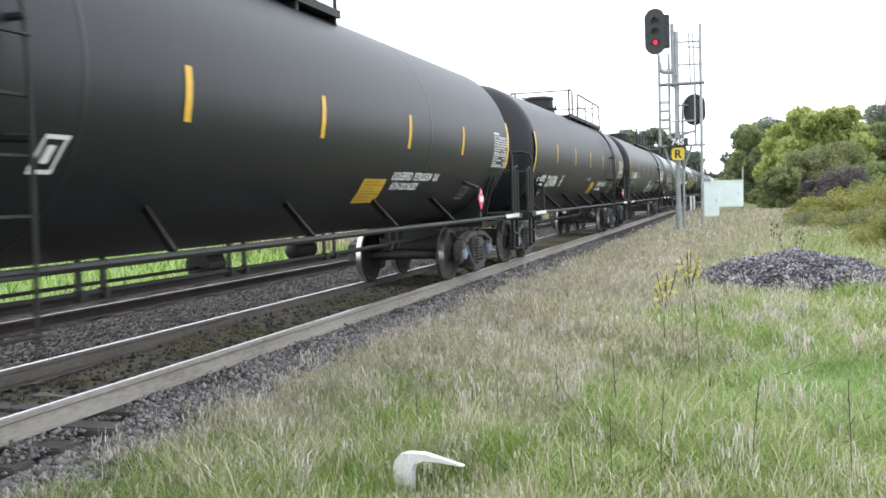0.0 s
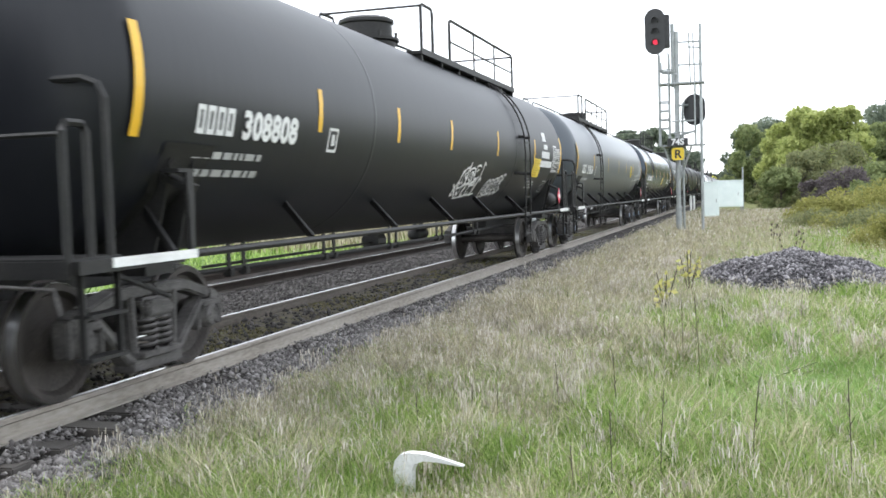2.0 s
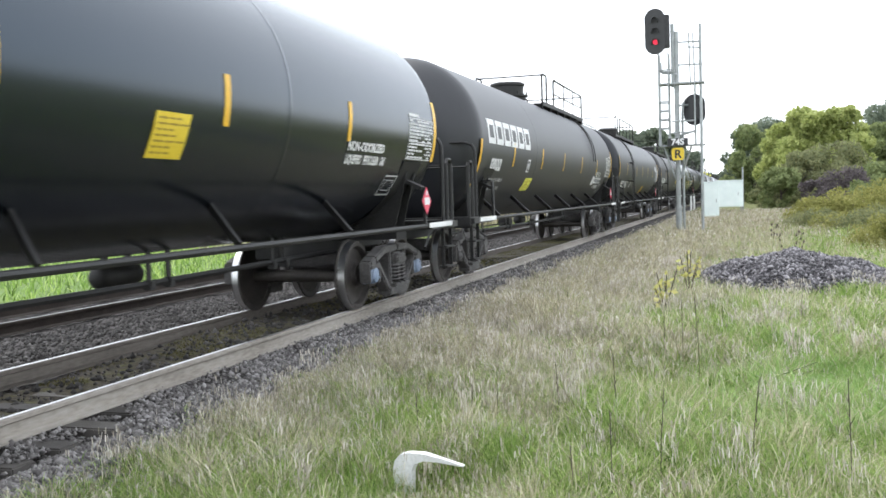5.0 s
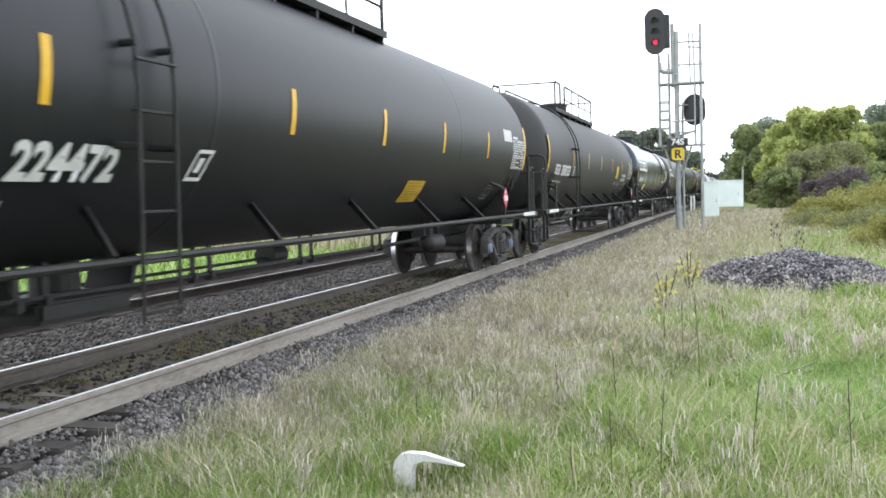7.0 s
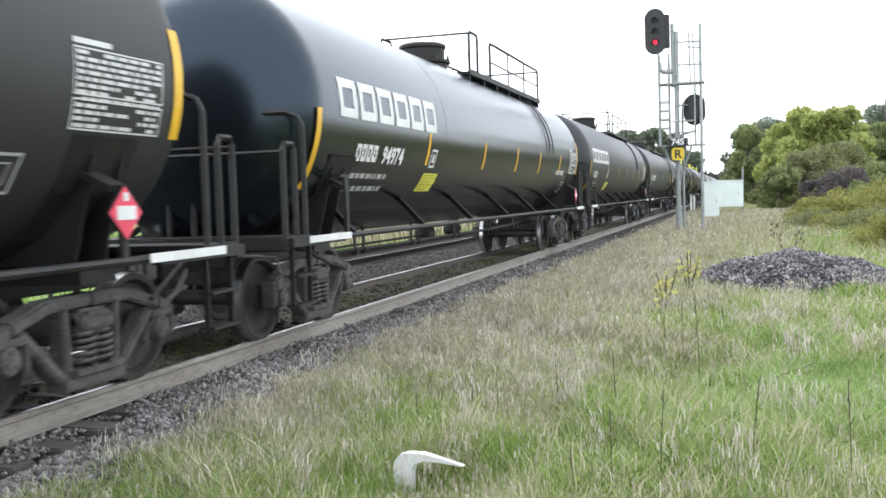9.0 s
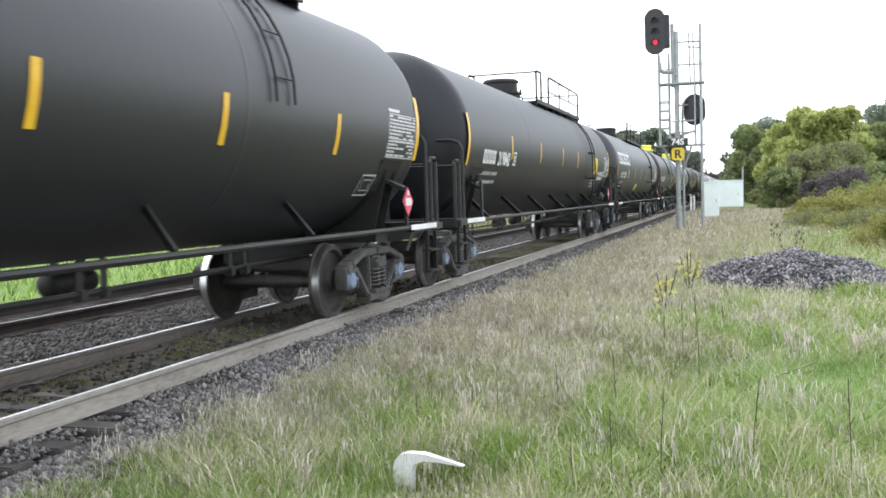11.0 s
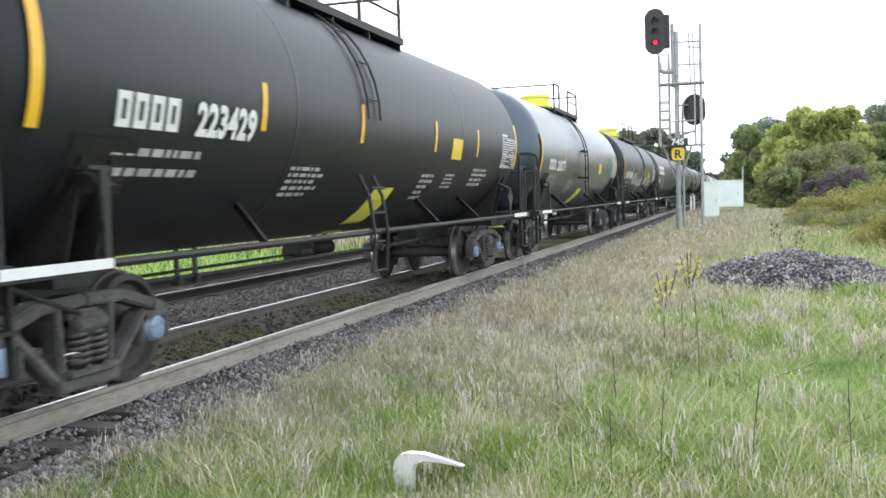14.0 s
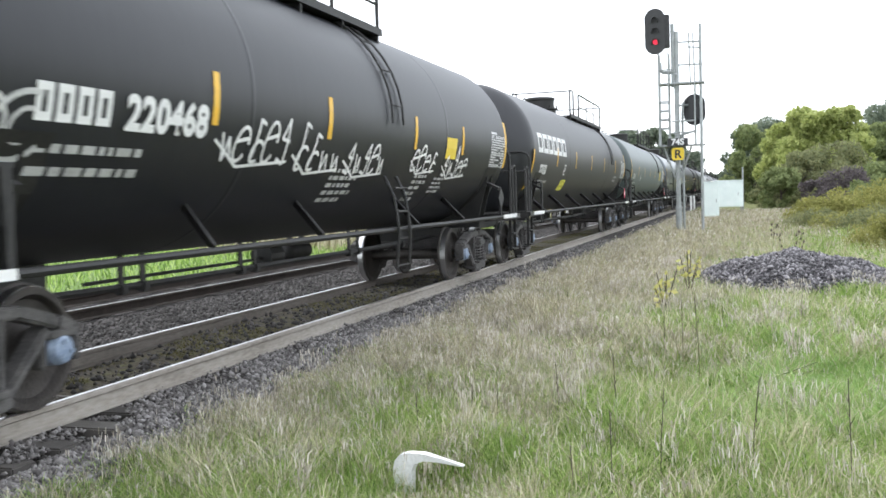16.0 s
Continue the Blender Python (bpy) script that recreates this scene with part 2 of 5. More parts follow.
def bars(bm, y0, z0, h, widths, gap, lift=0.007):
    y = y0
    for w in widths:
        if w > 0:
            patch(bm, y, y + w, z0, z0 + h, lift)
            y += w + gap
        else:
            y -= w


def lettering(name, text, y, z, h, mat, parent, label, width=None):
    """Words stencilled on the shell, from y on, as wide as given."""
    key = (name, text, y, z, h, width)
    if key not in CACHE:
        cu = bpy.data.curves.new("lettering", "FONT")
        cu.body, cu.size, cu.space_character, cu.offset, cu.resolution_u = text, h * 1.4, 1.06, 0.012 * h / 0.2, 4
        tmp = new("lettering_source", cu)
        me = bpy.data.meshes.new_from_object(tmp.evaluated_get(bpy.context.evaluated_depsgraph_get()))
        bpy.data.objects.remove(tmp)
        k = 1.0 if width is None else width / max(v.co.x for v in me.vertices)
        for v in me.vertices:
            v.co = on_tank(y + v.co.x * k, z + v.co.y, 0.013)
        me.materials.clear()
        me.materials.append(mat)
        CACHE[key] = me
    ob = new(name, CACHE[key])
    ob.parent = parent
    return tagged(ob, label)


def tank_profile(L):
    c = L / 2 - 1.42
    prof = []
    for i in range(13):
        a = math.pi / 2 * i / 12
        prof.append((-c - 0.66 * math.cos(a), max(0.02, RT * math.sin(a))))
    prof.append((-c + 0.1, RT))
    for y in (-c * 0.45, c * 0.45):
        prof += [(y - 0.12, RT), (y - 0.05, RT), (y - 0.016, RT), (y - 0.01, RT + 0.002), (y + 0.01, RT + 0.002), (y + 0.016, RT), (y + 0.05, RT), (y + 0.12, RT)]
    return prof + [(-y, r) for y, r in reversed(prof[:14])]


def build_tank(L):
    def f(bm):
        lathe(bm, tank_profile(L), "Y", 64)
        bmesh.ops.translate(bm, vec=(0, 0, ZC), verts=bm.verts)
    return f


LAYOUT = {"front": ((-4.9, -4.1), (-3.4, 1.9), 4.58), "rear": ((-0.2, 0.4), (1.4, 6.3), 4.58), "short": ((-2.0, -1.2), (0.2, 1.8), 4.5)}


def build_platform(plan):
    (a, _), (_, b), _ = LAYOUT[plan]
    def f(bm):
        for x in (0.72, -0.72):
            box(bm, (x, (a + b) / 2, 3.8), (0.36, b - a + 0.2, 0.045))
            box(bm, (x * 1.25, (a + b) / 2, 3.82), (0.03, b - a + 0.2, 0.1))
            for k in range(int((b - a) / 1.3) + 2):
                y = a + (b - a) * k / (int((b - a) / 1.3) + 1)
                box(bm, (x, y, 3.72), (0.34, 0.05, 0.14))
    return f


def build_hoop(plan, crossed):
    """Hoop at the front of the walkway, with the bar that crosses to the other side."""
    (a, a2), _, z1 = LAYOUT[plan]
    def f(bm):
        x = 0.88
        pipe(bm, [(x, a, 3.8), (x, a, z1 - 0.06), (x, a + 0.06, z1), (x, a2 - 0.06, z1), (x, a2, z1 - 0.06), (x, a2, 3.8)], 0.027)
        if crossed:
            pipe(bm, [(x, a, z1 - 0.03), (-x, a, z1 - 0.03)], 0.021)
    return f


def build_railing(plan, crossed):
    """Side railing with its posts and middle bar."""
    _, (b, b2), z1 = LAYOUT[plan]
    z0 = 3.8
    def f(bm):
        x = 0.88
        pipe(bm, [(x, b, z0), (x, b, z1 - 0.06), (x, b + 0.07, z1), (x, b2 - 0.07, z1), (x, b2, z1 - 0.06), (x, b2, z0)], 0.027)
        pipe(bm, [(x, b, 4.2), (x, b2, 4.2)], 0.018)
        k = max(1, round((b2 - b) / 1.5))
        for i in range(1, k):
            pipe(bm, [(x, b + (b2 - b) * i / k, z0), (x, b + (b2 - b) * i / k, z1)], 0.018)
        if crossed:
            pipe(bm, [(x, b2, z1 - 0.03), (-x, b2, z1 - 0.03)], 0.021)
    return f


def build_manway(bm):
    lathe(bm, [(3.8, 0.47), (3.98, 0.47), (4.0, 0.53), (4.04, 0.53), (4.05, 0.42), (4.27, 0.42), (4.29, 0.45), (4.34, 0.45), (4.38, 0.38), (4.39, 0.02)], "Z", 28)
    for k in range(8):
        a = k * math.tau / 8
        tube(bm, (0.5 * math.cos(a), 0.5 * math.sin(a), 4.04), (0.5 * math.cos(a), 0.5 * math.sin(a), 4.12), 0.025, 6)
    bmesh.ops.translate(bm, vec=(0, -0.35, 0), verts=bm.verts)


def build_ladder(bm):
    """Hugs the shell from below the side sill to the walkway."""
    pts = []
    for i in range(10):
        a = radians(8 + 70 * i / 9)
        off = 0.11 - 0.07 * i / 9
        pts.append(Vector(((RT + off) * math.cos(a), 0, ZC + (RT + off) * math.sin(a))))
    low = [Vector((1.56, 0, 0.62)), Vector((1.58, 0, 1.4)), Vector((1.6, 0, 2.3))]
    for y in (-0.24, 0.24):
        pipe(bm, [q + Vector((0, y, 0)) for q in low + pts], 0.018)
    for z in (0.68, 1.05, 1.42, 1.79, 2.16, 2.53):
        x = 1.57 if z < 2.3 else 1.6
        tube(bm, (x, -0.26, z), (x, 0.26, z), 0.014, 6)
    for q in pts[3::2]:
        tube(bm, q + Vector((0, -0.26, 0)), q + Vector((0, 0.26, 0)), 0.014, 6)
    for z in (2.65, 1.9):
        for y in (-0.24, 0.24):
            tube(bm, on_tank(y, z, -0.05), (1.6, y, z), 0.03, 6)


def build_shell_ladder(bm):
    """Thin rungs and flat stiles laid close to the upper shell."""
    pts = [Vector(((RT + 0.04) * math.cos(radians(a)), 0, ZC + (RT + 0.04) * math.sin(radians(a)))) for a in range(-2, 80, 9)]
    for y in (-0.2, 0.2):
        pipe(bm, [q + Vector((0, y, 0)) for q in pts], 0.016)
    for q in pts[1::2]:
        tube(bm, q + Vector((0, -0.22, 0)), q + Vector((0, 0.22, 0)), 0.011, 6)


def build_low_ladder(bm):
    """Stirrup steps below the sill with two short stiles up to the shell, and thin rungs above."""
    build_shell_ladder(bm)
    for y in (-0.22, 0.22):
        pipe(bm, [(1.52, y * 1.1, 0.58), (1.56, y, 1.05), (1.5, y, 1.5), (1.38, y, 1.76)], 0.022)
    for z in (0.6, 0.95, 1.3, 1.6):
        tube(bm, (1.53, -0.24, z), (1.53, 0.24, z), 0.015, 6)


LADDERS = {"full": build_ladder, "shell": build_shell_ladder, "low": build_low_ladder}


def build_sill(L):
    def f(bm):
        e = L / 2 - 1.15
        pipe(bm, [(1.5, -e, 1.07), (1.5, e, 1.07)], 0.033, 8)
    return f


def build_strut(bm):
    """Flat bar from the side sill up to the shell."""
    a, b = Vector((1.5, 0.0, 1.09)), on_tank(0.27, 1.45, 0.0)
    d = b - a
    m = d.to_track_quat("Z", "Y").to_matrix().to_4x4()
    box(bm, (a + b) / 2, (0.03, 0.075, d.length), m)


def build_hanger(bm):
    """Flat strap that hangs the train pipe under the shell, with its clamp."""
    box(bm, (0.3, 0, 0.88), (0.02, 0.075, 0.38))
    box(bm, (0.3, 0, 0.71), (0.1, 0.11, 0.1), bevel=0.015)


def build_stub(L):
    """Centre sill stub with bolster, saddle web plates and shell cradle at one end (towards -y)."""
    e = L / 2
    def f(bm):
        box(bm, (0, -e + 2.1, 0.93), (0.34, 3.6, 0.36), bevel=0.01)
        box(bm, (0, -e + 2.03, 0.97), (2.3, 0.42, 0.14))
        for y in (-e + 1.95, -e + 2.29):
            vs = []
            for x, z in [(-1.15, 1.05), (1.15, 1.05), (1.36, 1.85), (1.0, 1.42), (0.0, 1.2), (-1.0, 1.42), (-1.36, 1.85)]:
                vs.append((x, z))
            lo = [bm.verts.new((x, y - 0.012, z)) for x, z in vs]
            hi = [bm.verts.new((x, y + 0.012, z)) for x, z in vs]
            for k in range(7):
                bm.faces.new((lo[k], lo[(k + 1) % 7], hi[(k + 1) % 7], hi[k]))
            bm.faces.new(lo[::-1])
            bm.faces.new(hi)
        # curved cradle strap
        for y in (-e + 1.8,):
            rows = []
            for i in range(9):
                a = radians(-160 + 140 * i / 8)
                c, s = math.cos(a), math.sin(a)
                rows.append([bm.verts.new(((RT + 0.02) * c, y + o, ZC + (RT + 0.02) * s)) for o in (0.0, 0.75)])
            for (a0, b0), (a1, b1) in zip(rows, rows[1:]):
                bm.faces.new((a0, b0, b1, a1))
        bmesh.ops.recalc_face_normals(bm, faces=bm.faces)
    return f


def build_end_deck(L):
    e = L / 2
    def f(bm):
        box(bm, (0, -e + 0.78, 1.1), (2.95, 0.55, 0.05))
        box(bm, (0, -e + 0.5, 1.05), (2.95, 0.06, 0.12))
        for s in (1, -1):
            box(bm, (s * 1.5, -e + 1.15, 1.06), (0.08, 1.3, 0.09))
            # corner step
            for y in (-e + 0.62, -e + 1.02):
                box(bm, (s * 1.45, y, 0.72), (0.05, 0.025, 0.66))
            for z in (0.42, 0.72):
                box(bm, (s * 1.45, -e + 0.82, z), (0.14, 0.42, 0.025))
            tube(bm, (s * 1.3, -e + 1.1, 1.0), (s * 1.4, -e + 1.75, 0.75), 0.02, 6)
    return f


def build_end_rail(L):
    e = L / 2
    def f(bm):
        x = 1.45
        pipe(bm, [(x, -e + 0.5, 1.1), (x, -e + 0.5, 1.98), (x, -e + 0.54, 2.04), (x, -e + 0.7, 2.04), (x, -e + 0.75, 1.98), (x, -e + 0.75, 1.1)], 0.03)
        # tall arch across the platform
        pipe(bm, [(x, -e + 0.97, 1.1), (x, -e + 0.97, 2.24), (x - 0.05, -e + 0.97, 2.34), (x - 0.18, -e + 0.97, 2.39), (x - 1.15, -e + 0.97, 2.39), (x - 1.27, -e + 0.97, 2.32), (x - 1.3, -e + 0.97, 2.2), (x - 1.3, -e + 0.97, 1.1)], 0.03)
        pipe(bm, [(0.0, -e + 0.5, 1.96), (1.45, -e + 0.5, 1.96)], 0.02)
    return f


def build_coupler(L):
    e = L / 2
    def f(bm):
        box(bm, (0, -e + 0.42, 0.86), (0.17, 0.6, 0.2), bevel=0.02)
        box(bm, (0.03, -e + 0.1, 0.86), (0.3, 0.24, 0.3), bevel=0.04)
        box(bm, (-0.09, -e + 0.02, 0.86), (0.1, 0.16, 0.28), bevel=0.03)
        pipe(bm, [(0.32, -e + 0.5, 0.8), (0.34, -e + 0.3, 0.62), (0.3, -e + 0.12, 0.5), (0.26, -e + 0.02, 0.5)], 0.03)
        pipe(bm, [(0.2, -e + 0.45, 0.98), (0.8, -e + 0.45, 0.95), (1.35, -e + 0.47, 0.92), (1.4, -e + 0.47, 0.75)], 0.016)
    return f


def beam(bm, a, b, h, x, w):
    """A flat bar in the side frame's plane from (y, z) to (y, z)."""
    (y0, z0), (y1, z1) = a, b
    d = Vector((0, y1 - y0, z1 - z0))
    ang = math.atan2(d.z, d.y)
    box(bm, (x, (y0 + y1) / 2, (z0 + z1) / 2), (w, d.length, h), Matrix.Rotation(ang, 4, "X"), bevel=0.018)


def build_side_frame(bm):
    """Cast truck side frame, symmetrical about the bolster; x is outwards."""
    for s in (1, -1):
        beam(bm, (0.0, 0.785), (0.52 * s, 0.77), 0.095, 0, 0.17)
        beam(bm, (0.46 * s, 0.775), (0.86 * s, 0.66), 0.1, 0, 0.17)
        beam(bm, (0.76 * s, 0.62), (0.30 * s, 0.19), 0.085, 0, 0.16)
        beam(bm, (0.31 * s, 0.78), (0.27 * s, 0.24), 0.075, 0, 0.16)
        beam(bm, (0.86 * s, 0.66), (1.03 * s, 0.60), 0.11, 0, 0.17)
        box(bm, (0, 1.06 * s, 0.5), (0.15, 0.07, 0.28), bevel=0.015)
        box(bm, (0, 0.70 * s, 0.47), (0.15, 0.06, 0.26), bevel=0.015)
        box(bm, (0.01, 0.889 * s, 0.575), (0.17, 0.3, 0.06), bevel=0.012)
    beam(bm, (-0.36, 0.19), (0.36, 0.19), 0.11, 0, 0.2)
    box(bm, (0, 0, 0.265), (0.3, 0.56, 0.05), bevel=0.01)
    box(bm, (0.0, 0, 0.62), (0.3, 0.36, 0.1), bevel=0.02)
    box(bm, (0.09, 0, 0.68), (0.1, 0.26, 0.04), bevel=0.01)


def build_spring(bm):
    pipe(bm, [(0.078 * math.cos(k * 0.7), 0.078 * math.sin(k * 0.7), 0.295 + 0.25 * k / 45) for k in range(46)], 0.018, 5)


def build_wheel(bm):
    """Outer face towards +x at 0.826 from the middle of the track."""
    lathe(bm, [(0.682, 0.2), (0.682, 0.30), (0.70, 0.40), (0.684, 0.42), (0.684, 0.475), (0.695, 0.484), (0.712, 0.482), (0.722, 0.463),
               (0.73, 0.4575), (0.818, 0.452), (0.826, 0.445), (0.826, 0.395), (0.812, 0.385), (0.77, 0.36), (0.75, 0.24), (0.79, 0.15), (0.84, 0.14), (0.84, 0.09)], "X", 44)


def build_tread(bm):
    """Bright rolling ring on the rim."""
    lathe(bm, [(0.724, 0.4600), (0.731, 0.4595), (0.816, 0.4540), (0.816, 0.448), (0.724, 0.448)], "X", 44)


def build_axle(bm):
    lathe(bm, [(-1.08, 0.07), (-0.86, 0.075), (-0.84, 0.1), (-0.66, 0.1), (-0.6, 0.085), (0.6, 0.085), (0.66, 0.1), (0.84, 0.1), (0.86, 0.075), (1.08, 0.07)], "X", 16)


def build_cap(bm):
    lathe(bm, [(0.90, 0.12), (1.05, 0.115), (1.07, 0.1), (1.09, 0.1), (1.10, 0.085), (1.105, 0.02)], "X", 20)
    for k in range(3):
        a = k * math.tau / 3
        tube(bm, (1.11, 0.06 * math.cos(a), 0.06 * math.sin(a)), (1.12, 0.06 * math.cos(a), 0.06 * math.sin(a)), 0.02, 6)


def build_bolster(bm):
    box(bm, (0, 0, 0.62), (2.2, 0.36, 0.2), bevel=0.03)
    for s in (1, -1):
        box(bm, (0, 0.42 * s, 0.42), (1.5, 0.09, 0.14), bevel=0.01)
        for x in (0.72, -0.72):
            box(bm, (x, 0.5 * s, 0.42), (0.09, 0.07, 0.3), bevel=0.01)


def build_reservoir(bm):
    lathe(bm, [(-0.5, 0.02), (-0.49, 0.1), (-0.45, 0.16), (-0.38, 0.185), (0.38, 0.185), (0.45, 0.16), (0.49, 0.1), (0.5, 0.02)], "Y", 24)
    for y in (-0.28, 0.28):
        box(bm, (0, y, 0.2), (0.1, 0.06, 0.35))


def build_rigging(bm, h=7.6):
    """Brake cylinder, rods and train pipe."""
    pipe(bm, [(0.28, -h, 0.76), (0.3, -3, 0.72), (0.3, 3, 0.72), (0.28, h, 0.76)], 0.035)
    lathe_y = [(0.5, 0.02), (0.5, 0.16), (0.9, 0.16), (0.98, 0.1), (1.0, 0.02)]
    for (y0, r0), (y1, r1) in zip(lathe_y, lathe_y[1:]):
        if y1 > y0:
            tube(bm, (-0.4, y0, 0.75), (-0.4, y1, 0.75), r0, 14, r1)
    tube(bm, (-0.4, -h + 2.6, 0.72), (-0.4, 0.5, 0.72), 0.02, 6)


def build_placard_holder(L, s, inset=1.95):
    y = s * (L / 2 - inset)
    def f(bm):
        box(bm, (1.5, y, 1.3), (0.04, 0.07, 0.5))
        if s > 0:
            box(bm, (1.515, y, 1.42), (0.018, 0.29, 0.29), Matrix.Rotation(radians(45), 4, "X"))
        else:
            box(bm, (1.5, y, 1.55), (0.03, 0.1, 0.36))
            box(bm, (1.43, y - 0.04, 1.74), (0.16, 0.24, 0.03))
        # shield plate up to the shell
        box(bm, (1.36, y - s * 0.05, 1.66), (0.3, 0.2, 0.05), Matrix.Rotation(radians(25), 4, "Y"))
    return f


def build_placard(L, s, inset=1.95):
    y = s * (L / 2 - inset)
    def f(bm):
        m = Matrix.Rotation(radians(45), 4, "X")
        box(bm, (1.53, y, 1.42), (0.008, 0.27, 0.27), m)
    return f


def build_placard_number(L, s, inset=1.95):
    y = s * (L / 2 - inset)
    def f(bm):
        box(bm, (1.538, y, 1.42), (0.006, 0.22, 0.1))
        box(bm, (1.538, y, 1.535), (0.006, 0.06, 0.06))
    return f


def build_reflector(L, s):
    y = s * (L / 2 - 1.4)
    def f(bm):
        box(bm, (1.55, y, 1.075), (0.012, 1.1, 0.07))
    return f


def stripe(y, z0, z1, w):
    return lambda bm: patch(bm, y - w / 2, y + w / 2, z0, z1)


def head_stripe(L, s, z0):
    y = s * (L / 2 - 1.36)
    return lambda bm: patch(bm, y - 0.06, y + 0.06, z0, z0 + 0.86, 0.008)


def logo(y, z, h, w):
    """Six blocky rounded rings: a plain shape in the place of a name."""
    def f(bm):
        step = w / 6
        for k in range(6):
            y0 = y + k * step
            outline(bm, y0, y0 + step * 0.84, z, z + h, 0.105)
    return f


def owner_blocks(car, y0, y1, z, h):
    """Four plain block shapes in the place of the owner's letters, one part each."""
    step = (y1 - y0) / 4
    for k in range(4):
        w = step * 0.8
        def ring(bm):
            outline(bm, 0.0, w, z, z + h, w * 0.34, 0.0, 0.007)
        shared("owner_block", (z, h, round(w, 3)), ring, M["white"], car).location.y = y0 + k * step


def small_lines(y, z, w, n, h=0.05, pitch=0.1, seed=1):
    def f(bm):
        r = random.Random(seed)
        for i in range(n):
            left, cells = w * (0.7 + 0.3 * r.random()), []
            while left > 0.05:
                c = min(left, 0.05 + 0.15 * r.random())
                cells.append(c)
                left -= c + 0.045
            bars(bm, y, z - i * pitch, h, cells, 0.045)
    return f


def table_panel(y, z, w=1.05, h=0.56):
    """Test and qualification data panel: frame with ruled lines."""
    def f(bm):
        r = random.Random(5)
        outline(bm, y, y + w, z, z + h * 0.38, 0.012)
        outline(bm, y, y + w, z + h * 0.42, z + h, 0.012)
        for k in range(12):
            zz = z + 0.012 + (h - 0.024) * k / 12
            c = y + 0.03
            while c < y + w - 0.08:
                q = 0.04 + 0.12 * r.random()
                if r.random() > 0.18:
                    patch(bm, c, min(c + q, y + w - 0.03), zz + 0.008, zz + 0.034)
                c += q + 0.022
        patch(bm, y, y + 0.42, z + h + 0.02, z + h + 0.06)
    return f


def spray(bm, line, w=0.032, lift=0.009):
    """One sprayed stroke along (y, z) points, bent round the shell."""
    prev = None
    for (a, b), (c, d) in zip(line, line[1:]):
        t = Vector((c - a, d - b))
        if t.length < 1e-5:
            continue
        o = Vector((-t.y, t.x)).normalized() * w / 2
        k = max(1, int(t.length / 0.1))
        for i in range(k + 1):
            y, z = a + (c - a) * i / k, b + (d - b) * i / k
            cur = (bm.verts.new(on_tank(y - o.x, z - o.y, lift)), bm.verts.new(on_tank(y + o.x, z + o.y, lift)))
            if prev:
                bm.faces.new((prev[0], prev[1], cur[1], cur[0]))
            prev = cur


def loop(cy, cz, ry, rz, a0=0.0, a1=1.0, lean=0.0):
    q = [math.tau * (a0 + (a1 - a0) * i / 14) for i in range(15)]
    return [(cy + ry * math.cos(a) + lean * rz * math.sin(a), cz + rz * math.sin(a)) for a in q]


def scribble(y, z, w, h, seed, n, width=0.03):
    """A row of leaning spray-paint flourishes: stems, hooks and open loops."""
    def f(bm):
        r = random.Random(seed)
        for k in range(n):
            c, step = y + w * (k + 0.5) / n, w / n
            up = h * r.uniform(0.55, 1.0)
            kind = r.randrange(4)
            if kind == 0:
                spray(bm, [(c - step * 0.2, z), (c + step * 0.1, z + up), (c + step * 0.45, z + up * 0.9)], width)
                spray(bm, loop(c + step * 0.1, z + up * 0.25, step * 0.35, up * 0.25, 0.1, 0.85, 0.3), width)
            elif kind == 1:
                spray(bm, [(c - step * 0.3, z + up * 0.7), (c - step * 0.05, z), (c + step * 0.15, z + up * 0.6), (c + step * 0.4, z + up * 0.05)], width)
            elif kind == 2:
                spray(bm, loop(c, z + up * 0.4, step * 0.42, up * 0.4, 0.0, 0.9, 0.3), width)
                spray(bm, [(c - step * 0.4, z + up * 0.45), (c + step * 0.45, z + up * 0.55)], width)
            else:
                spray(bm, [(c - step * 0.35, z + up * 0.1), (c + step * 0.2, z), (c + step * 0.3, z + up), (c - step * 0.2, z + up * 0.55), (c + step * 0.4, z + up * 0.5)], width)
        spray(bm, [(y - 0.05 * w, z + h * 0.3), (y + w * 0.3, z - h * 0.08), (y + w, z + h * 0.04)], width * 0.8)
    return f


def bubbles(y, z, w, h, n, seed, width=0.032):
    """Puffy overlapping outlines with short inner strokes."""
    def f(bm):
        r = random.Random(seed)
        for k in range(n):
            c = y + w * (k + 0.5) / n
            rz = h * r.uniform(0.34, 0.5)
            cz = z + h * 0.5 + h * 0.3 * (k / n - 0.5)
            spray(bm, loop(c, cz, w / n * 0.62, rz, r.random() * 0.2, 0.9 + r.random() * 0.2, 0.35), width)
            spray(bm, loop(c + 0.02, cz, w / n * 0.28, rz * 0.5, 0.2, 0.8, 0.3), width * 0.8)
            spray(bm, [(c - w / n * 0.5, cz - rz), (c - w / n * 0.2, cz - rz * 1.25)], width * 0.8)
    return f


WHEELSETS = []
GAS, NON = "LIQUEFIED PETROLEUM GAS", "NON-ODORIZED"
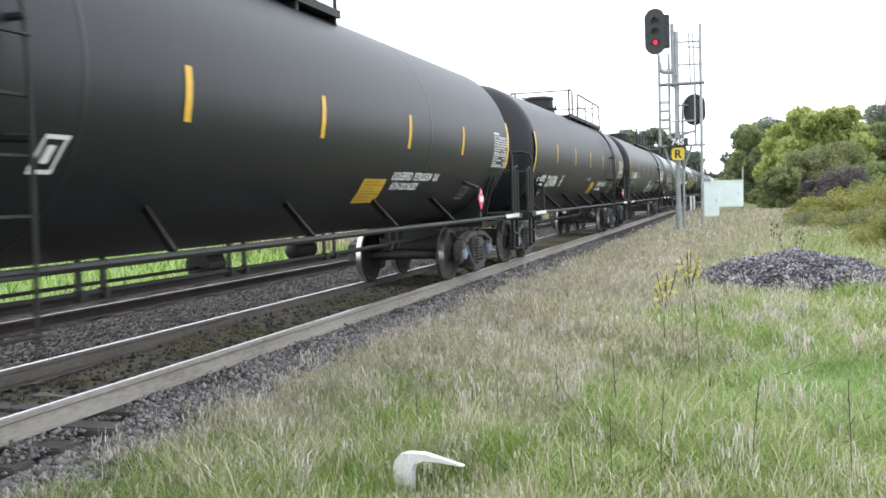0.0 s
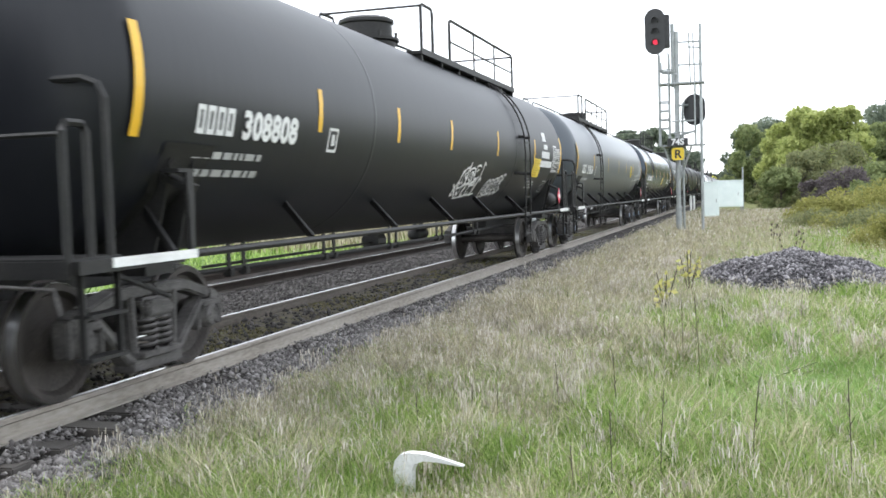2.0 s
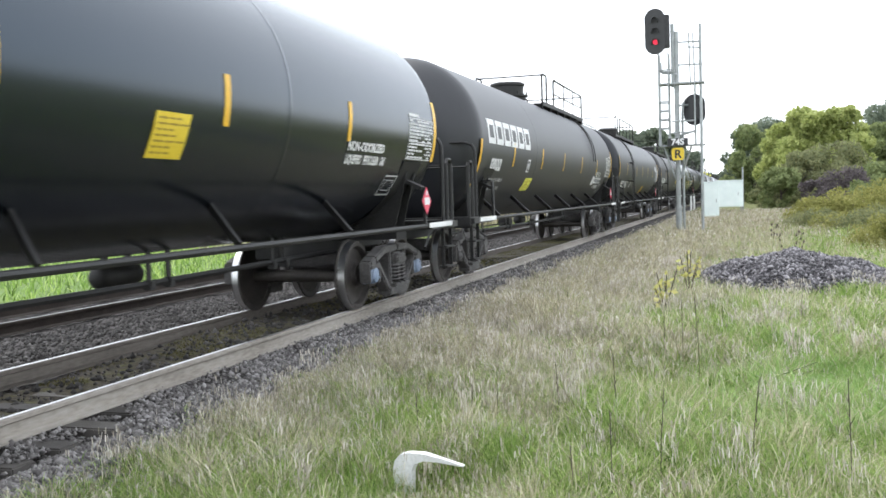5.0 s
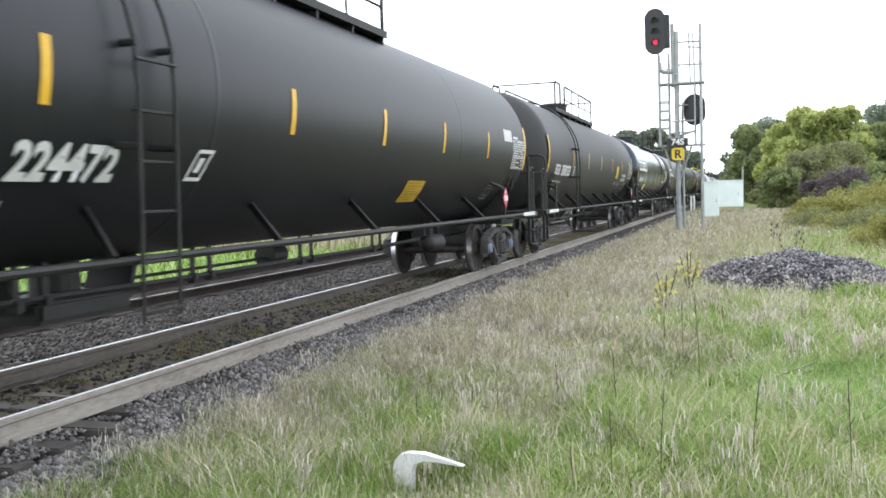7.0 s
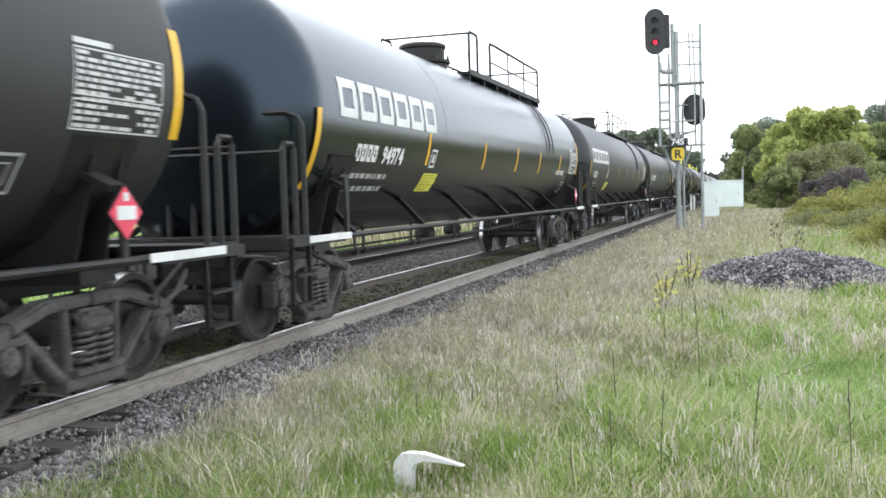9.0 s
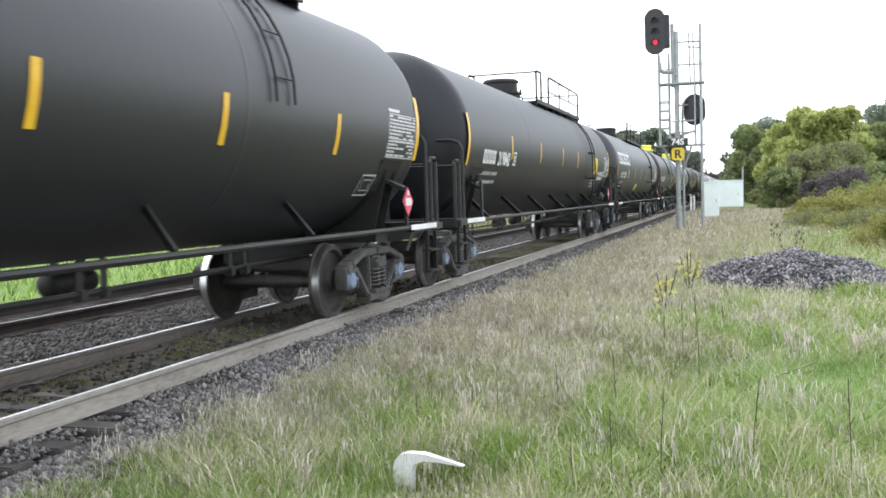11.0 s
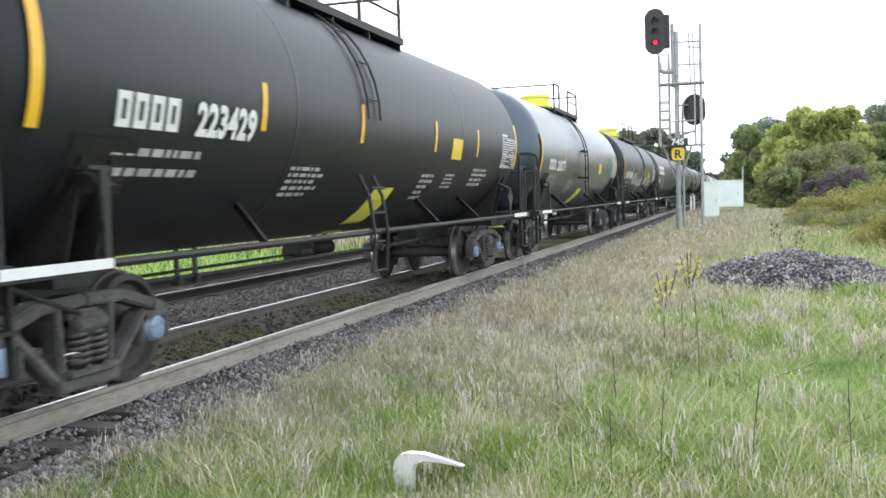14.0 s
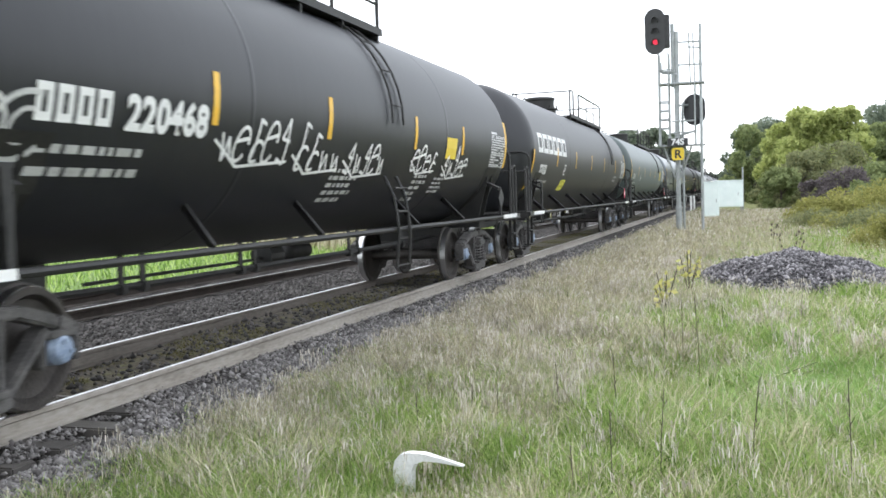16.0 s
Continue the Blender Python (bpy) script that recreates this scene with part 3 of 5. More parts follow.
# what each car's near side carries, in metres from the middle of the car and over the rail;
# number: digits, owner's blocks from and to, digits from and to, height over the rail, size
SIDES = {
    0: dict(truck=2.3, placard=3.7, strut=-2.95, rows=[-5.4, -2.6, 0.08, 2.95, 5.6], badge=(-4.3, 1.7, 0.3), frame=(6.35, 1.44), data=7.65,
            words=[(GAS, 2.65, 4.7, 1.73, 0.1), (NON, 2.75, 3.9, 1.6, 0.09)]),
    1: dict(strut=-2.95, rows=[-5.6, -2.85, -0.08, 2.65, 6.0], stripe_z=2.22, number=("224386", -7.5, -6.55, -6.33, -5.05, 1.68, 0.24),
            badge=(-4.5, 1.68, 0.3), frame=(5.85, 1.5), data=7.05, words=[(GAS, 2.42, 4.43, 1.71, 0.1), (NON, 2.42, 3.6, 1.57, 0.09)]),
    2: dict(strut=-3.4, rows=[-5.6, -3.1, -0.65, 2.37, 5.73], stripe_z=2.2, number=("308808", -8.05, -7.4, -7.28, -6.15, 2.06, 0.24),
            badge=(-5.35, 2.0, 0.0), frame=(7.3, 1.53), data=7.85, lines=[(5.64, 6.45, 1.62, 1.8, 3)],
            labels=[(6.62, 7.02, 2.67, 2.87, 0.1), (6.72, 7.15, 2.49, 2.6, 0.1), (6.48, 7.4, 2.29, 2.44, 0.0), (6.4, 7.75, 2.09, 2.23, 0.0)]),
    3: dict(placard=2.19, strut=-2.26, rows=[-5.75, -2.38, 0.56, 3.04, 5.65], stripe_z=2.17, number=("218136", -7.95, -7.2, -7.02, -5.95, 2.05, 0.24),
            badge=(-5.5, 2.03, 0.0), frame=(7.35, 1.56), data=7.75, ladder="full",
            words=[(NON, 6.48, 7.55, 2.1, 0.1), (GAS, 6.48, 7.62, 1.94, 0.1), ("FRM MP", 5.77, 6.28, 1.88, 0.1)], lines=[(5.78, 6.67, 1.65, 1.83, 3)]),
    4: dict(strut=-2.5, rows=[-5.16, -2.65, -0.2, 2.6, 5.4], number=("340001", -7.47, -6.65, -6.5, -5.36, 2.02, 0.22), badge=(-4.92, 1.99, 0.0),
            ladder="shell", words=[(NON, 5.4, 6.6, 2.05, 0.1), (GAS, 5.4, 6.7, 1.9, 0.1)]),
    5: dict(rows=[-6.2, -3.3, -0.45, 2.45, 5.44], stripe_z=2.04, frame=(6.94, 1.5), data=7.5, ladder="shell",
            labels=[(5.02, 5.42, 1.72, 1.98, 0.0), (8.2, 8.5, 2.62, 2.68, 0.0)], words=[("NOT ODORIZED", 5.75, 6.65, 1.63, 0.09)]),
    6: dict(placard=3.43, strut=-2.83, rows=[-6.0, -2.35, 0.28, 2.87, 5.55], number=("224472", -7.34, -6.37, -6.18, -5.08, 1.67, 0.24), badge=(-4.08, 1.67, 0.3),
            frame=(6.35, 1.42), data=7.5, labels=[(6.75, 7.4, 2.5, 2.72, -0.1)]),
    7: dict(placard=2.2, strut=-2.27, rows=[-5.58, -2.8, -0.05, 2.78, 5.65], stripe_z=2.18, number=("308323", -8.1, -7.4, -7.25, -5.95, 1.95, 0.25), ladder="full",
            badge=(-5.45, 1.94, 0.0), frame=(7.05, 1.57), data=7.85, words=[(NON, 5.8, 7.0, 2.05, 0.1), (GAS, 5.82, 7.1, 1.9, 0.1)],
            lines=[(3.9, 4.76, 1.76, 1.86, 2), (5.1, 5.7, 1.72, 1.86, 3)]),
    8: dict(rows=[-4.65, -1.44, 1.17, 3.5, 6.0], stripe_z=1.94, number=("94974", -7.38, -6.65, -6.5, -5.72, 1.93, 0.2), badge=(-4.5, 1.91, 0.1),
            logo=(-7.97, 2.41), ladder="shell", words=[(NON, 5.6, 6.7, 1.95, 0.1)]),
    9: dict(rows=[-4.7, -1.5, 1.1, 3.5, 6.0], stripe_z=1.98, ladder="shell"),
    10: dict(strut=-2.7, rows=[-5.7, -2.81, 0.05, 2.42, 5.47], stripe_z=2.17, number=("219842", -7.87, -6.95, -6.8, -5.87, 2.05, 0.24),
             badge=(-5.55, 2.06, 0.0), data=7.8, words=[(NON, 6.47, 7.65, 2.03, 0.1), (GAS, 6.48, 7.75, 1.89, 0.09)], lines=[(5.6, 6.33, 1.67, 2.0, 4)]),
    11: dict(truck=2.17, strut=-2.9, rows=[-5.03, -2.43, 0.13, 2.82, 5.8], stripe_z=2.04, number=("35232", -7.5, -6.75, -6.6, -5.81, 2.03, 0.21),
             badge=(-4.95, 2.04, 0.1), logo=(-8.15, 2.53), frame=(6.95, 1.5), data=7.35, labels=[(5.65, 7.2, 1.96, 2.07, 0.0), (6.07, 6.9, 1.84, 1.96, 0.0)]),
    12: dict(placard=2.15, truck=2.25, rows=[-3.8, -1.3, 1.62, 4.0], number=("223429", -6.06, -5.2, -4.98, -3.96, 2.05, 0.26), data=5.78, ladder="low",
             lines=[(-2.99, -2.1, 1.53, 1.86, 5), (1.35, 1.98, 1.46, 1.85, 5), (2.5, 3.1, 1.62, 1.86, 4), (4.0, 5.0, 1.66, 1.98, 4)]),
    13: dict(rows=[-3.8, -1.2, 1.39, 3.83], stripe_z=2.18, number=("224273", -5.87, -5.0, -4.85, -3.79, 2.06, 0.24), data=5.78,
             lines=[(-2.6, -1.7, 1.53, 1.86, 5), (0.82, 1.74, 1.48, 1.89, 5), (2.5, 3.14, 1.64, 1.87, 4), (4.0, 5.07, 1.66, 2.0, 4)]),
    14: dict(rows=[-3.76, -1.33, 1.62, 4.0], number=("220468", -5.98, -5.15, -5.02, -3.88, 2.04, 0.25), data=5.85, ladder="low",
             lines=[(-0.99, -0.16, 1.46, 1.87, 5), (1.95, 2.58, 1.44, 1.84, 5), (2.9, 3.5, 1.55, 1.8, 4)]),
}
for far_tag in range(15, 26):
    SIDES[far_tag] = dict(ladder="shell" if far_tag in (15, 16, 20, 22) else "full", lines=[(5.6, 6.6, 1.85, 2.1, 2)])


def tank_car(L, tone, words, ladder=None, name_logo=False, panel=None, dome="frame", tag=0, blue=True, tank_low=False, plates=True, plan="rear", mark_z=2.03):
    livery = SIDES.get(tag, {})
    struts = [livery.get("strut", -2.6) + 2.58 * k for k in range(-2, 4)] if L > 18 else [-3.95, 1.48, 3.78] + ([-1.72] if tag == 14 else [])
    car = new("tank_car")
    tagged(car, words, "tank car", "tank cars of the freight train")
    e, P = L / 2, M[tone]
    shared("tank", L, build_tank(L), P, car, "welded cylindrical tank shell with domed heads", True)
    shared("walkway", plan, build_platform(plan), M["frame"], car)
    for turned in (False, True):
        for nm, fn in (("grab_hoop", build_hoop(plan, not turned)), ("railing", build_railing(plan, turned))):
            shared(nm, (plan, turned), fn, M["frame"], car, "black pipe safety railing").scale.x = -1 if turned else 1
    shared("manway", 0, build_manway, M[dome], car, "", True)
    if ladder is not None:
        reach = livery.get("ladder", "full")
        o = shared("ladder", reach, LADDERS[reach], M["frame"], car)
        o.location.y = ladder
    for s in (0, 1):
        turn = Matrix.Rotation(math.pi * s, 4, "Z")
        for nm, fn in (("side_sill", build_sill(L)),):
            shared(nm, L, fn, M["frame"], car).matrix_basis = turn
        for y in struts:
            m = Matrix.Translation((0, y, 0)) if s == 0 else Matrix.Diagonal((-1, 1, 1, 1)) @ Matrix.Translation((0, y, 0))
            shared("strut", 0, build_strut, M["frame"], car).matrix_basis = m
        stub = shared("stub_sill", L, build_stub(L), M["frame"], car)
        stub.matrix_basis = turn
        shared("coupler", L, build_coupler(L), M["truck"], car).matrix_basis = turn
        deck = shared("end_platform", L, build_end_deck(L), M["frame"], car)
        deck.matrix_basis = turn
        for flip in (1, -1):
            shared("end_railing", L, build_end_rail(L), M["frame"], car).matrix_basis = turn @ Matrix.Diagonal((flip, 1, 1, 1))
        yb = (-e + livery.get("truck", 2.03)) * (1 if s == 0 else -1)
        shared("truck_bolster", 0, build_bolster, M["truck"], car).location.y = yb
        for side in (0, 1):
            fr = shared("side_frame", 0, build_side_frame, M["truck"], car, "cast steel truck side frame")
            fr.matrix_basis = Matrix.Translation((0, yb, 0)) @ Matrix.Rotation(math.pi * side, 4, "Z") @ Matrix.Translation((1.0, 0, 0))
            for sy in (-0.1, 0.1):
                shared("coil_spring", 0, build_spring, M["truck"], fr).location = (0.06, sy, 0)
        for dy in (-0.889, 0.889):
            ws = shared("wheelset", 0, build_axle, M["wheel"], car, "steel axle with two wheels", True)
            ws.location = (0, yb + dy, 0.4575)
            WHEELSETS.append(ws)
            for side in (0, 1):
                tm = Matrix.Rotation(math.pi * side, 4, "Z")
                w = shared("wheel", 0, build_wheel, M["wheel"], ws, "", True)
                w.matrix_basis = tm
                t = shared("tread", 0, build_tread, M["tread"], ws, "polished rolling tread", True)
                t.matrix_basis = tm
                shared("bearing_cap", 0, build_cap, M["bluecap"] if blue else M["truck"], ws, "blue bearing end cap" if blue else "").matrix_basis = tm
    for y in struts:
        for dy in (0.38, 0.72):
            if abs(y + dy) < e - 4.0:
                shared("pipe_hanger", 0, build_hanger, M["frame"], car).location.y = y + dy
    shared("brake_rigging", L > 18, (lambda bm: build_rigging(bm, 7.6)) if L > 18 else (lambda bm: build_rigging(bm, 5.8)), M["frame"], car)
    res = shared("air_reservoir", 0, build_reservoir, M["frame"], car, "", True)
    res.location = (0.85 if tank_low else -0.8, e - 5.9, 0.72)
    res.scale = (0.75, 0.75, 0.75)
    # markings of the near side
    for s in (-1, 1):
        shared("head_stripe", (L, s, name_logo), head_stripe(L, s, 1.6 if name_logo and s < 0 else 1.99), M["yellow"], car, "yellow reflective stripe")
        inset = livery.get("placard", 2.0) if s > 0 else 1.95
        shared("placard_holder", (L, s, inset), build_placard_holder(L, s, inset), M["frame"], car)
        shared("edge_reflector", (L, s), build_reflector(L, s), M["white"], car, "white reflective strip")
    if plates:
        pl = shared("hazard_placard", (L, inset), build_placard(L, 1, inset), M["red"], car, "red diamond hazard placard")
        shared("placard_number", (L, inset), build_placard_number(L, 1, inset), M["white"], pl)
    if tag in (4, 6, 8, 11, 13):
        def end_board(bm):
            box(bm, (0.1, -e + 1.02, 1.5), (0.3, 0.012, 0.3), Matrix.Rotation(radians(45), 4, "Y"))
            box(bm, (0.1, -e + 1.04, 1.25), (0.06, 0.02, 0.5))
        shared("end_placard_holder", L, end_board, M["frame"], car)
        pl = shared("hazard_placard", (L, "end"), lambda bm: box(bm, (0.1, -e + 1.008, 1.5), (0.23, 0.01, 0.23), Matrix.Rotation(radians(45), 4, "Y")), M["red"], car, "red diamond hazard placard")
        shared("placard_number", (L, "end"), lambda bm: box(bm, (0.1, -e + 1.0, 1.5), (0.18, 0.008, 0.075)), M["white"], pl)
    rows = [-5.75, -2.9, 0.0, 2.85, 5.8] if L > 18 else [-3.75, -1.4, 1.55, 4.0]
    low = livery.get("stripe_z", 2.14)
    for y in livery.get("rows", rows):
        shared("stripe", low, stripe(0.0, low, low + 0.45, 0.1), M["yellow"], car, "yellow reflective stripe").location.y = y
    f = -e
    number, a0, a1, b0, b1, nz, nh = livery.get("number", ("", f + 2.2, f + 3.0, 0, 0, 1.94 if name_logo else mark_z, 0.21))
    owner_blocks(car, a0, a1, nz, nh)
    if number:
        lettering("number", number, b0, nz, nh, M["white"], car, "white stencilled car number", b1 - b0)
    tagged(shared("stencil", (tag, "n"), small_lines(a0 + 0.05, nz - 0.2, 1.6, 2, 0.06, 0.15, 3), M["stencil"], car), kind="stuff")
    if name_logo:
        ly, lz = livery.get("logo", (f + 1.85, 2.41))
        shared("owner_logo", (L, ly), logo(ly, lz, 0.44, 3.7), M["white"], car, "white block-shaped logo")
    if L > 18:
        bx, bz, bl = livery.get("badge", (f + 5.3, 1.95, 0.1))

        def badge(bm):
            outline(bm, bx, bx + 0.25, bz, bz + 0.26, 0.03, bl)
            patch(bm, bx + 0.09, bx + 0.17, bz + 0.07, bz + 0.19, slant=bl)
        shared("badge", (tag, "badge"), badge, M["white"], car, "white outlined square stencil")
    fy, fz = livery.get("frame", (e - 3.0, 1.52))

    def frame_mark(bm):
        outline(bm, fy, fy + 0.45, fz, fz + 0.26, 0.02, 0.0)
        outline(bm, fy + 0.09, fy + 0.36, fz + 0.06, fz + 0.2, 0.012, 0.0)
    if L > 18 and tag != 10:
        shared("stencil_frame", (tag, "frame"), frame_mark, M["stencil"], car)
    dy = livery.get("data", e - 2.5)
    tagged(shared("data_panel", (tag, "data"), table_panel(dy, 2.0), M["paper"], car, "white ruled data panel"), kind="stuff")
    for text, y0, y1, z, h in livery.get("words", ()):
        step, at = (y1 - y0) / len(text), y0
        for word in text.split(" "):
            lettering("stencilled_word", word, at, z, h, M["white"], car, "white stencilled word", step * (len(word) - 0.15))
            at += step * (len(word) + 1)
    for k, (y0, y1, z0, z1, n) in enumerate(livery.get("lines", ())):
        pitch = (z1 - z0) / n
        tagged(shared("stencil", (tag, "lines", k), small_lines(y0, z1 - pitch, y1 - y0, n, pitch * 0.55, pitch, 9 + k), M["stencil"], car), kind="stuff")
    for y0, y1, z0, z1, sl in livery.get("labels", ()):
        shared("paper_label", (tag, y0, z0), lambda bm: patch(bm, y0, y1, z0, z1, 0.009, sl), M["paper"], car, "white paper label")
    if panel == GAT:
        shared("yellow_wedge", L, lambda bm: patch(bm, panel[0], panel[0] + panel[3], panel[1], panel[1] + panel[2], 0.007, panel[4]), M["lemon"], car, "lemon yellow slanted paint patch")
    elif panel:
        py, pz, ph, pw, sl = panel
        pn = shared("warning_panel", panel + (L,), lambda bm: patch(bm, py, py + pw, pz, pz + ph, 0.007, sl), M["lemon"] if name_logo else M["amber"] if tag in (0, 1, 6) else M["warn"], car, "yellow warning panel")
        def ink(bm):
            r = random.Random(4)
            for i in range(7):
                z = pz + ph * (i + 0.8) / 8
                bars(bm, py + 0.08 * pw + sl * (z - pz), z, ph * 0.045, [pw * r.uniform(0.1, 0.3) for _ in range(3)], pw * 0.04, 0.01)
        tagged(shared("panel_writing", panel + (L,), ink, M["ink"], pn), kind="stuff")
    if tag in (2, 10, 11):
        cyl = shared("end_cylinder", 0, build_reservoir, M["frame"], car, "black cylinder on the end platform", True)
        cyl.location = (1.05, e - 1.05, 1.33)
        cyl.scale = (0.95, 0.72, 0.95)
    return car


# front coupler line of each car in the train, at 0 s, then what it looks like
LOW = (1.75, 1.42, 0.3, 0.8, -0.2)
HIGH = (5.6, 2.06, 0.47, 0.68, 0.0)
PROX = (-4.62, 1.57, 0.26, 0.7, 0.1)
GAT = (-0.22, 1.04, 0.58, 0.7, -0.1)
CARS = [
    (-0.50, 20.20, "black", "weathered black tank car with yellow side stripes", -4.85, False, (1.75, 1.43, 0.3, 0.8, -0.2), "frame", 0, "front"),
    (19.70, 19.25, "black", "black tank car with a side ladder near its rear", 4.55, False, (1.03, 1.48, 0.32, 0.72, 0.0), "frame", 1, "rear"),
    (38.95, 20.50, "black", "black tank car with white spray-paint scribbles", 4.42, False, (5.73, 1.86, 0.4, 0.77, 0.0), "frame", 2, "rear"),
    (59.45, 20.60, "grey", "dark grey tank car with a yellow warning panel", -4.95, False, (4.5, 2.06, 0.44, 0.62, 0.0), "frame", 3, "front"),
    (80.05, 19.95, "gloss", "glossy black tank car with a black manway", -4.9, False, (1.5, 1.84, 0.36, 0.5, 0.1), "frame", 4, "front"),
    (100.00, 20.35, "soot", "sooty black tank car with white boards and a logo", 4.6, True, PROX, "frame", 5, "rear"),
    (120.35, 19.90, "black", "black tank car with a ladder towards its front", -4.94, False, LOW, "frame", 6, "front"),
    (140.25, 20.95, "dull", "dull charcoal tank car with a yellow panel near its rear", -5.6, False, (4.03, 1.98, 0.42, 0.6, 0.0), "frame", 7, "front"),
    (161.20, 19.80, "gloss", "glossy black tank car with a white block logo", 4.6, True, PROX, "frame", 8, "rear"),
    (181.00, 20.20, "soot", "sooty black tank car with a white block logo", 4.6, True, PROX, "frame", 9, "rear"),
    (201.20, 20.50, "black", "black tank car with a yellow warning panel", 4.6, False, HIGH, "frame", 10, "rear"),
    (221.70, 20.15, "soot", "dull black tank car with a large white logo", 4.0, True, (-1.14, 1.56, 0.25, 0.8, 0.0), "frame", 11, "rear"),
    (241.85, 16.55, "black", "short black tank car with a yellow manway", -1.03, False, GAT, "lemon", 12, "short"),
    (258.40, 16.50, "blue", "short blue-grey tank car with a yellow manway", -1.0, False, GAT, "lemon", 13, "short"),
    (274.90, 16.60, "black", "short black tank car covered with white scribbles", 0.75, False, None, "lemon", 14, "short"),
    (291.50, 20.00, "soot", "dull black tank car with a white block logo", 4.6, True, PROX, "frame", 15, "rear"),
    (311.50, 20.20, "green", "pale grey-green tank car with white stencils", 4.6, False, HIGH, "frame", 16, "rear"),
    (331.70, 20.20, "grey", "dark grey tank car with white stencils", -4.8, False, HIGH, "frame", 17, "front"),
    (351.90, 20.20, "black", "black tank car far down the train", 4.6, False, LOW, "frame", 18, "rear"),
    (372.10, 20.20, "black", "black tank car far down the train", -4.8, False, HIGH, "frame", 19, "front"),
    (392.30, 20.20, "grey", "dark grey tank car far down the train", 4.6, False, HIGH, "frame", 20, "rear"),
    (412.50, 20.20, "black", "black tank car far down the train", -4.8, False, LOW, "frame", 21, "front"),
    (432.70, 20.20, "soot", "dull black tank car far down the train", 4.6, True, PROX, "frame", 22, "rear"),
    (452.90, 20.20, "black", "black tank car far down the train", -4.8, False, HIGH, "frame", 23, "front"),
    (473.10, 20.20, "black", "black tank car far down the train", 4.6, False, HIGH, "frame", 24, "rear"),
    (493.30, 20.20, "grey", "dark grey tank car far down the train", -4.8, False, HIGH, "frame", 25, "front"),
]
TRAIN = []
for front, L, tone, words, ladder, has_logo, panel, dome, tag, plan in CARS:
    car = tank_car(L, tone, words, ladder, has_logo, panel, dome, tag, blue=tag not in (2, 5, 7, 8), tank_low=tag in (1, 6), plates=tag not in (12, 13, 14), plan=plan, mark_z=1.67 if tag in (0, 1, 6) else 2.03)
    if tag == 1:
        shared("overpainted_patch", 1, lambda bm: patch(bm, 2.3, 4.5, 1.67, 1.86, 0.004), M["grey"], car, "dark grey overpainted patch behind the words")
        shared("chalk_mark", 1, scribble(-0.1, 1.86, 0.7, 0.16, 3, 3, 0.02), M["stencil"], car, "white chalk mark")
    if tag == 2:
        shared("spray_scribble", 2, scribble(0.2, 1.5, 1.5, 0.62, 4, 5, 0.04), M["white"], car, "white spray-paint scribble")
        shared("spray_outline", 2, bubbles(0.4, 1.66, 1.0, 0.36, 3, 6), M["white"], car, "white puffy spray-paint outline")
        shared("spray_outline", 3, bubbles(2.15, 1.46, 1.3, 0.42, 5, 7), M["white"], car, "white puffy spray-paint outline")
    if tag == 3:
        shared("chalk_mark", 3, scribble(-4.4, 2.42, 0.55, 0.42, 9, 4, 0.028), M["stencil"], car, "white chalk mark")
    if tag == 5:
        for y0, y1, z0, z1 in ((5.55, 6.42, 1.97, 2.11), (5.45, 6.9, 1.78, 1.94)):
            shared("white_board", y0, lambda bm: patch(bm, y0, y1, z0, z1, 0.01), M["paper"], car, "white board behind stencilled words")
        lettering("board_lettering", "LIQUEFIED", 5.62, 1.995, 0.09, M["frame"], car, "black stencilled word", 0.72)
        lettering("board_lettering", "PETROLEUM", 5.53, 1.815, 0.09, M["frame"], car, "black stencilled word", 0.88)
        lettering("board_lettering", "GAS", 6.52, 1.815, 0.09, M["frame"], car, "black stencilled word", 0.3)
    if tag == 6:
        def skid(bm):
            box(bm, (0, -4.2, 0.62), (0.7, 1.25, 0.2), bevel=0.04)
            tube(bm, (0, -4.2, 0.7), (0, -4.2, 1.05), 0.22, 14)
            for y in (-5.0, -3.4):
                box(bm, (0.0, y, 0.82), (0.5, 0.06, 0.4), Matrix.Rotation(radians(25 if y < -4 else -25), 4, "X"))
        shared("outlet_skid", 6, skid, M["frame"], car, "black bottom outlet skid")
    if tag in (12, 13, 14):
        ny = 3.1 if tag == 14 else 2.5
        shared("notice_panel", ny, lambda bm: patch(bm, ny, ny + 0.55, 2.06, 2.38), M["warn"], car, "yellow notice panel")
    if tag == 14:
        for k, (y0, z0, w, h, n) in enumerate(((-3.65, 1.85, 1.4, 0.5, 5), (-2.1, 1.8, 1.2, 0.42, 4), (-0.75, 1.78, 1.3, 0.42, 5), (1.6, 1.85, 1.1, 0.4, 4), (3.1, 1.8, 1.3, 0.42, 5))):
            shared("spray_scribble", (14, k), scribble(y0, z0, w, h * 1.15, 14 + k, n, 0.036), M["white"], car, "white spray-paint scribble")
        shared("spray_outline", 14, bubbles(-6.75, 1.7, 0.9, 0.6, 2, 15, 0.04), M["stencil"], car, "white puffy spray-paint outline")
    TRAIN.append((car, front + L / 2))

# ---------------- ground ----------------
rng = np.random.default_rng(7)


def bumps(x, y, s, seed=0.0):
    return (np.sin(x * s + seed) * np.cos(y * s * 1.3 + seed * 2) + 0.5 * np.sin(x * s * 2.7 + y * s * 1.9 + seed) + 0.3 * np.cos(x * s * 5.1 - y * s * 4.3)) / 1.8


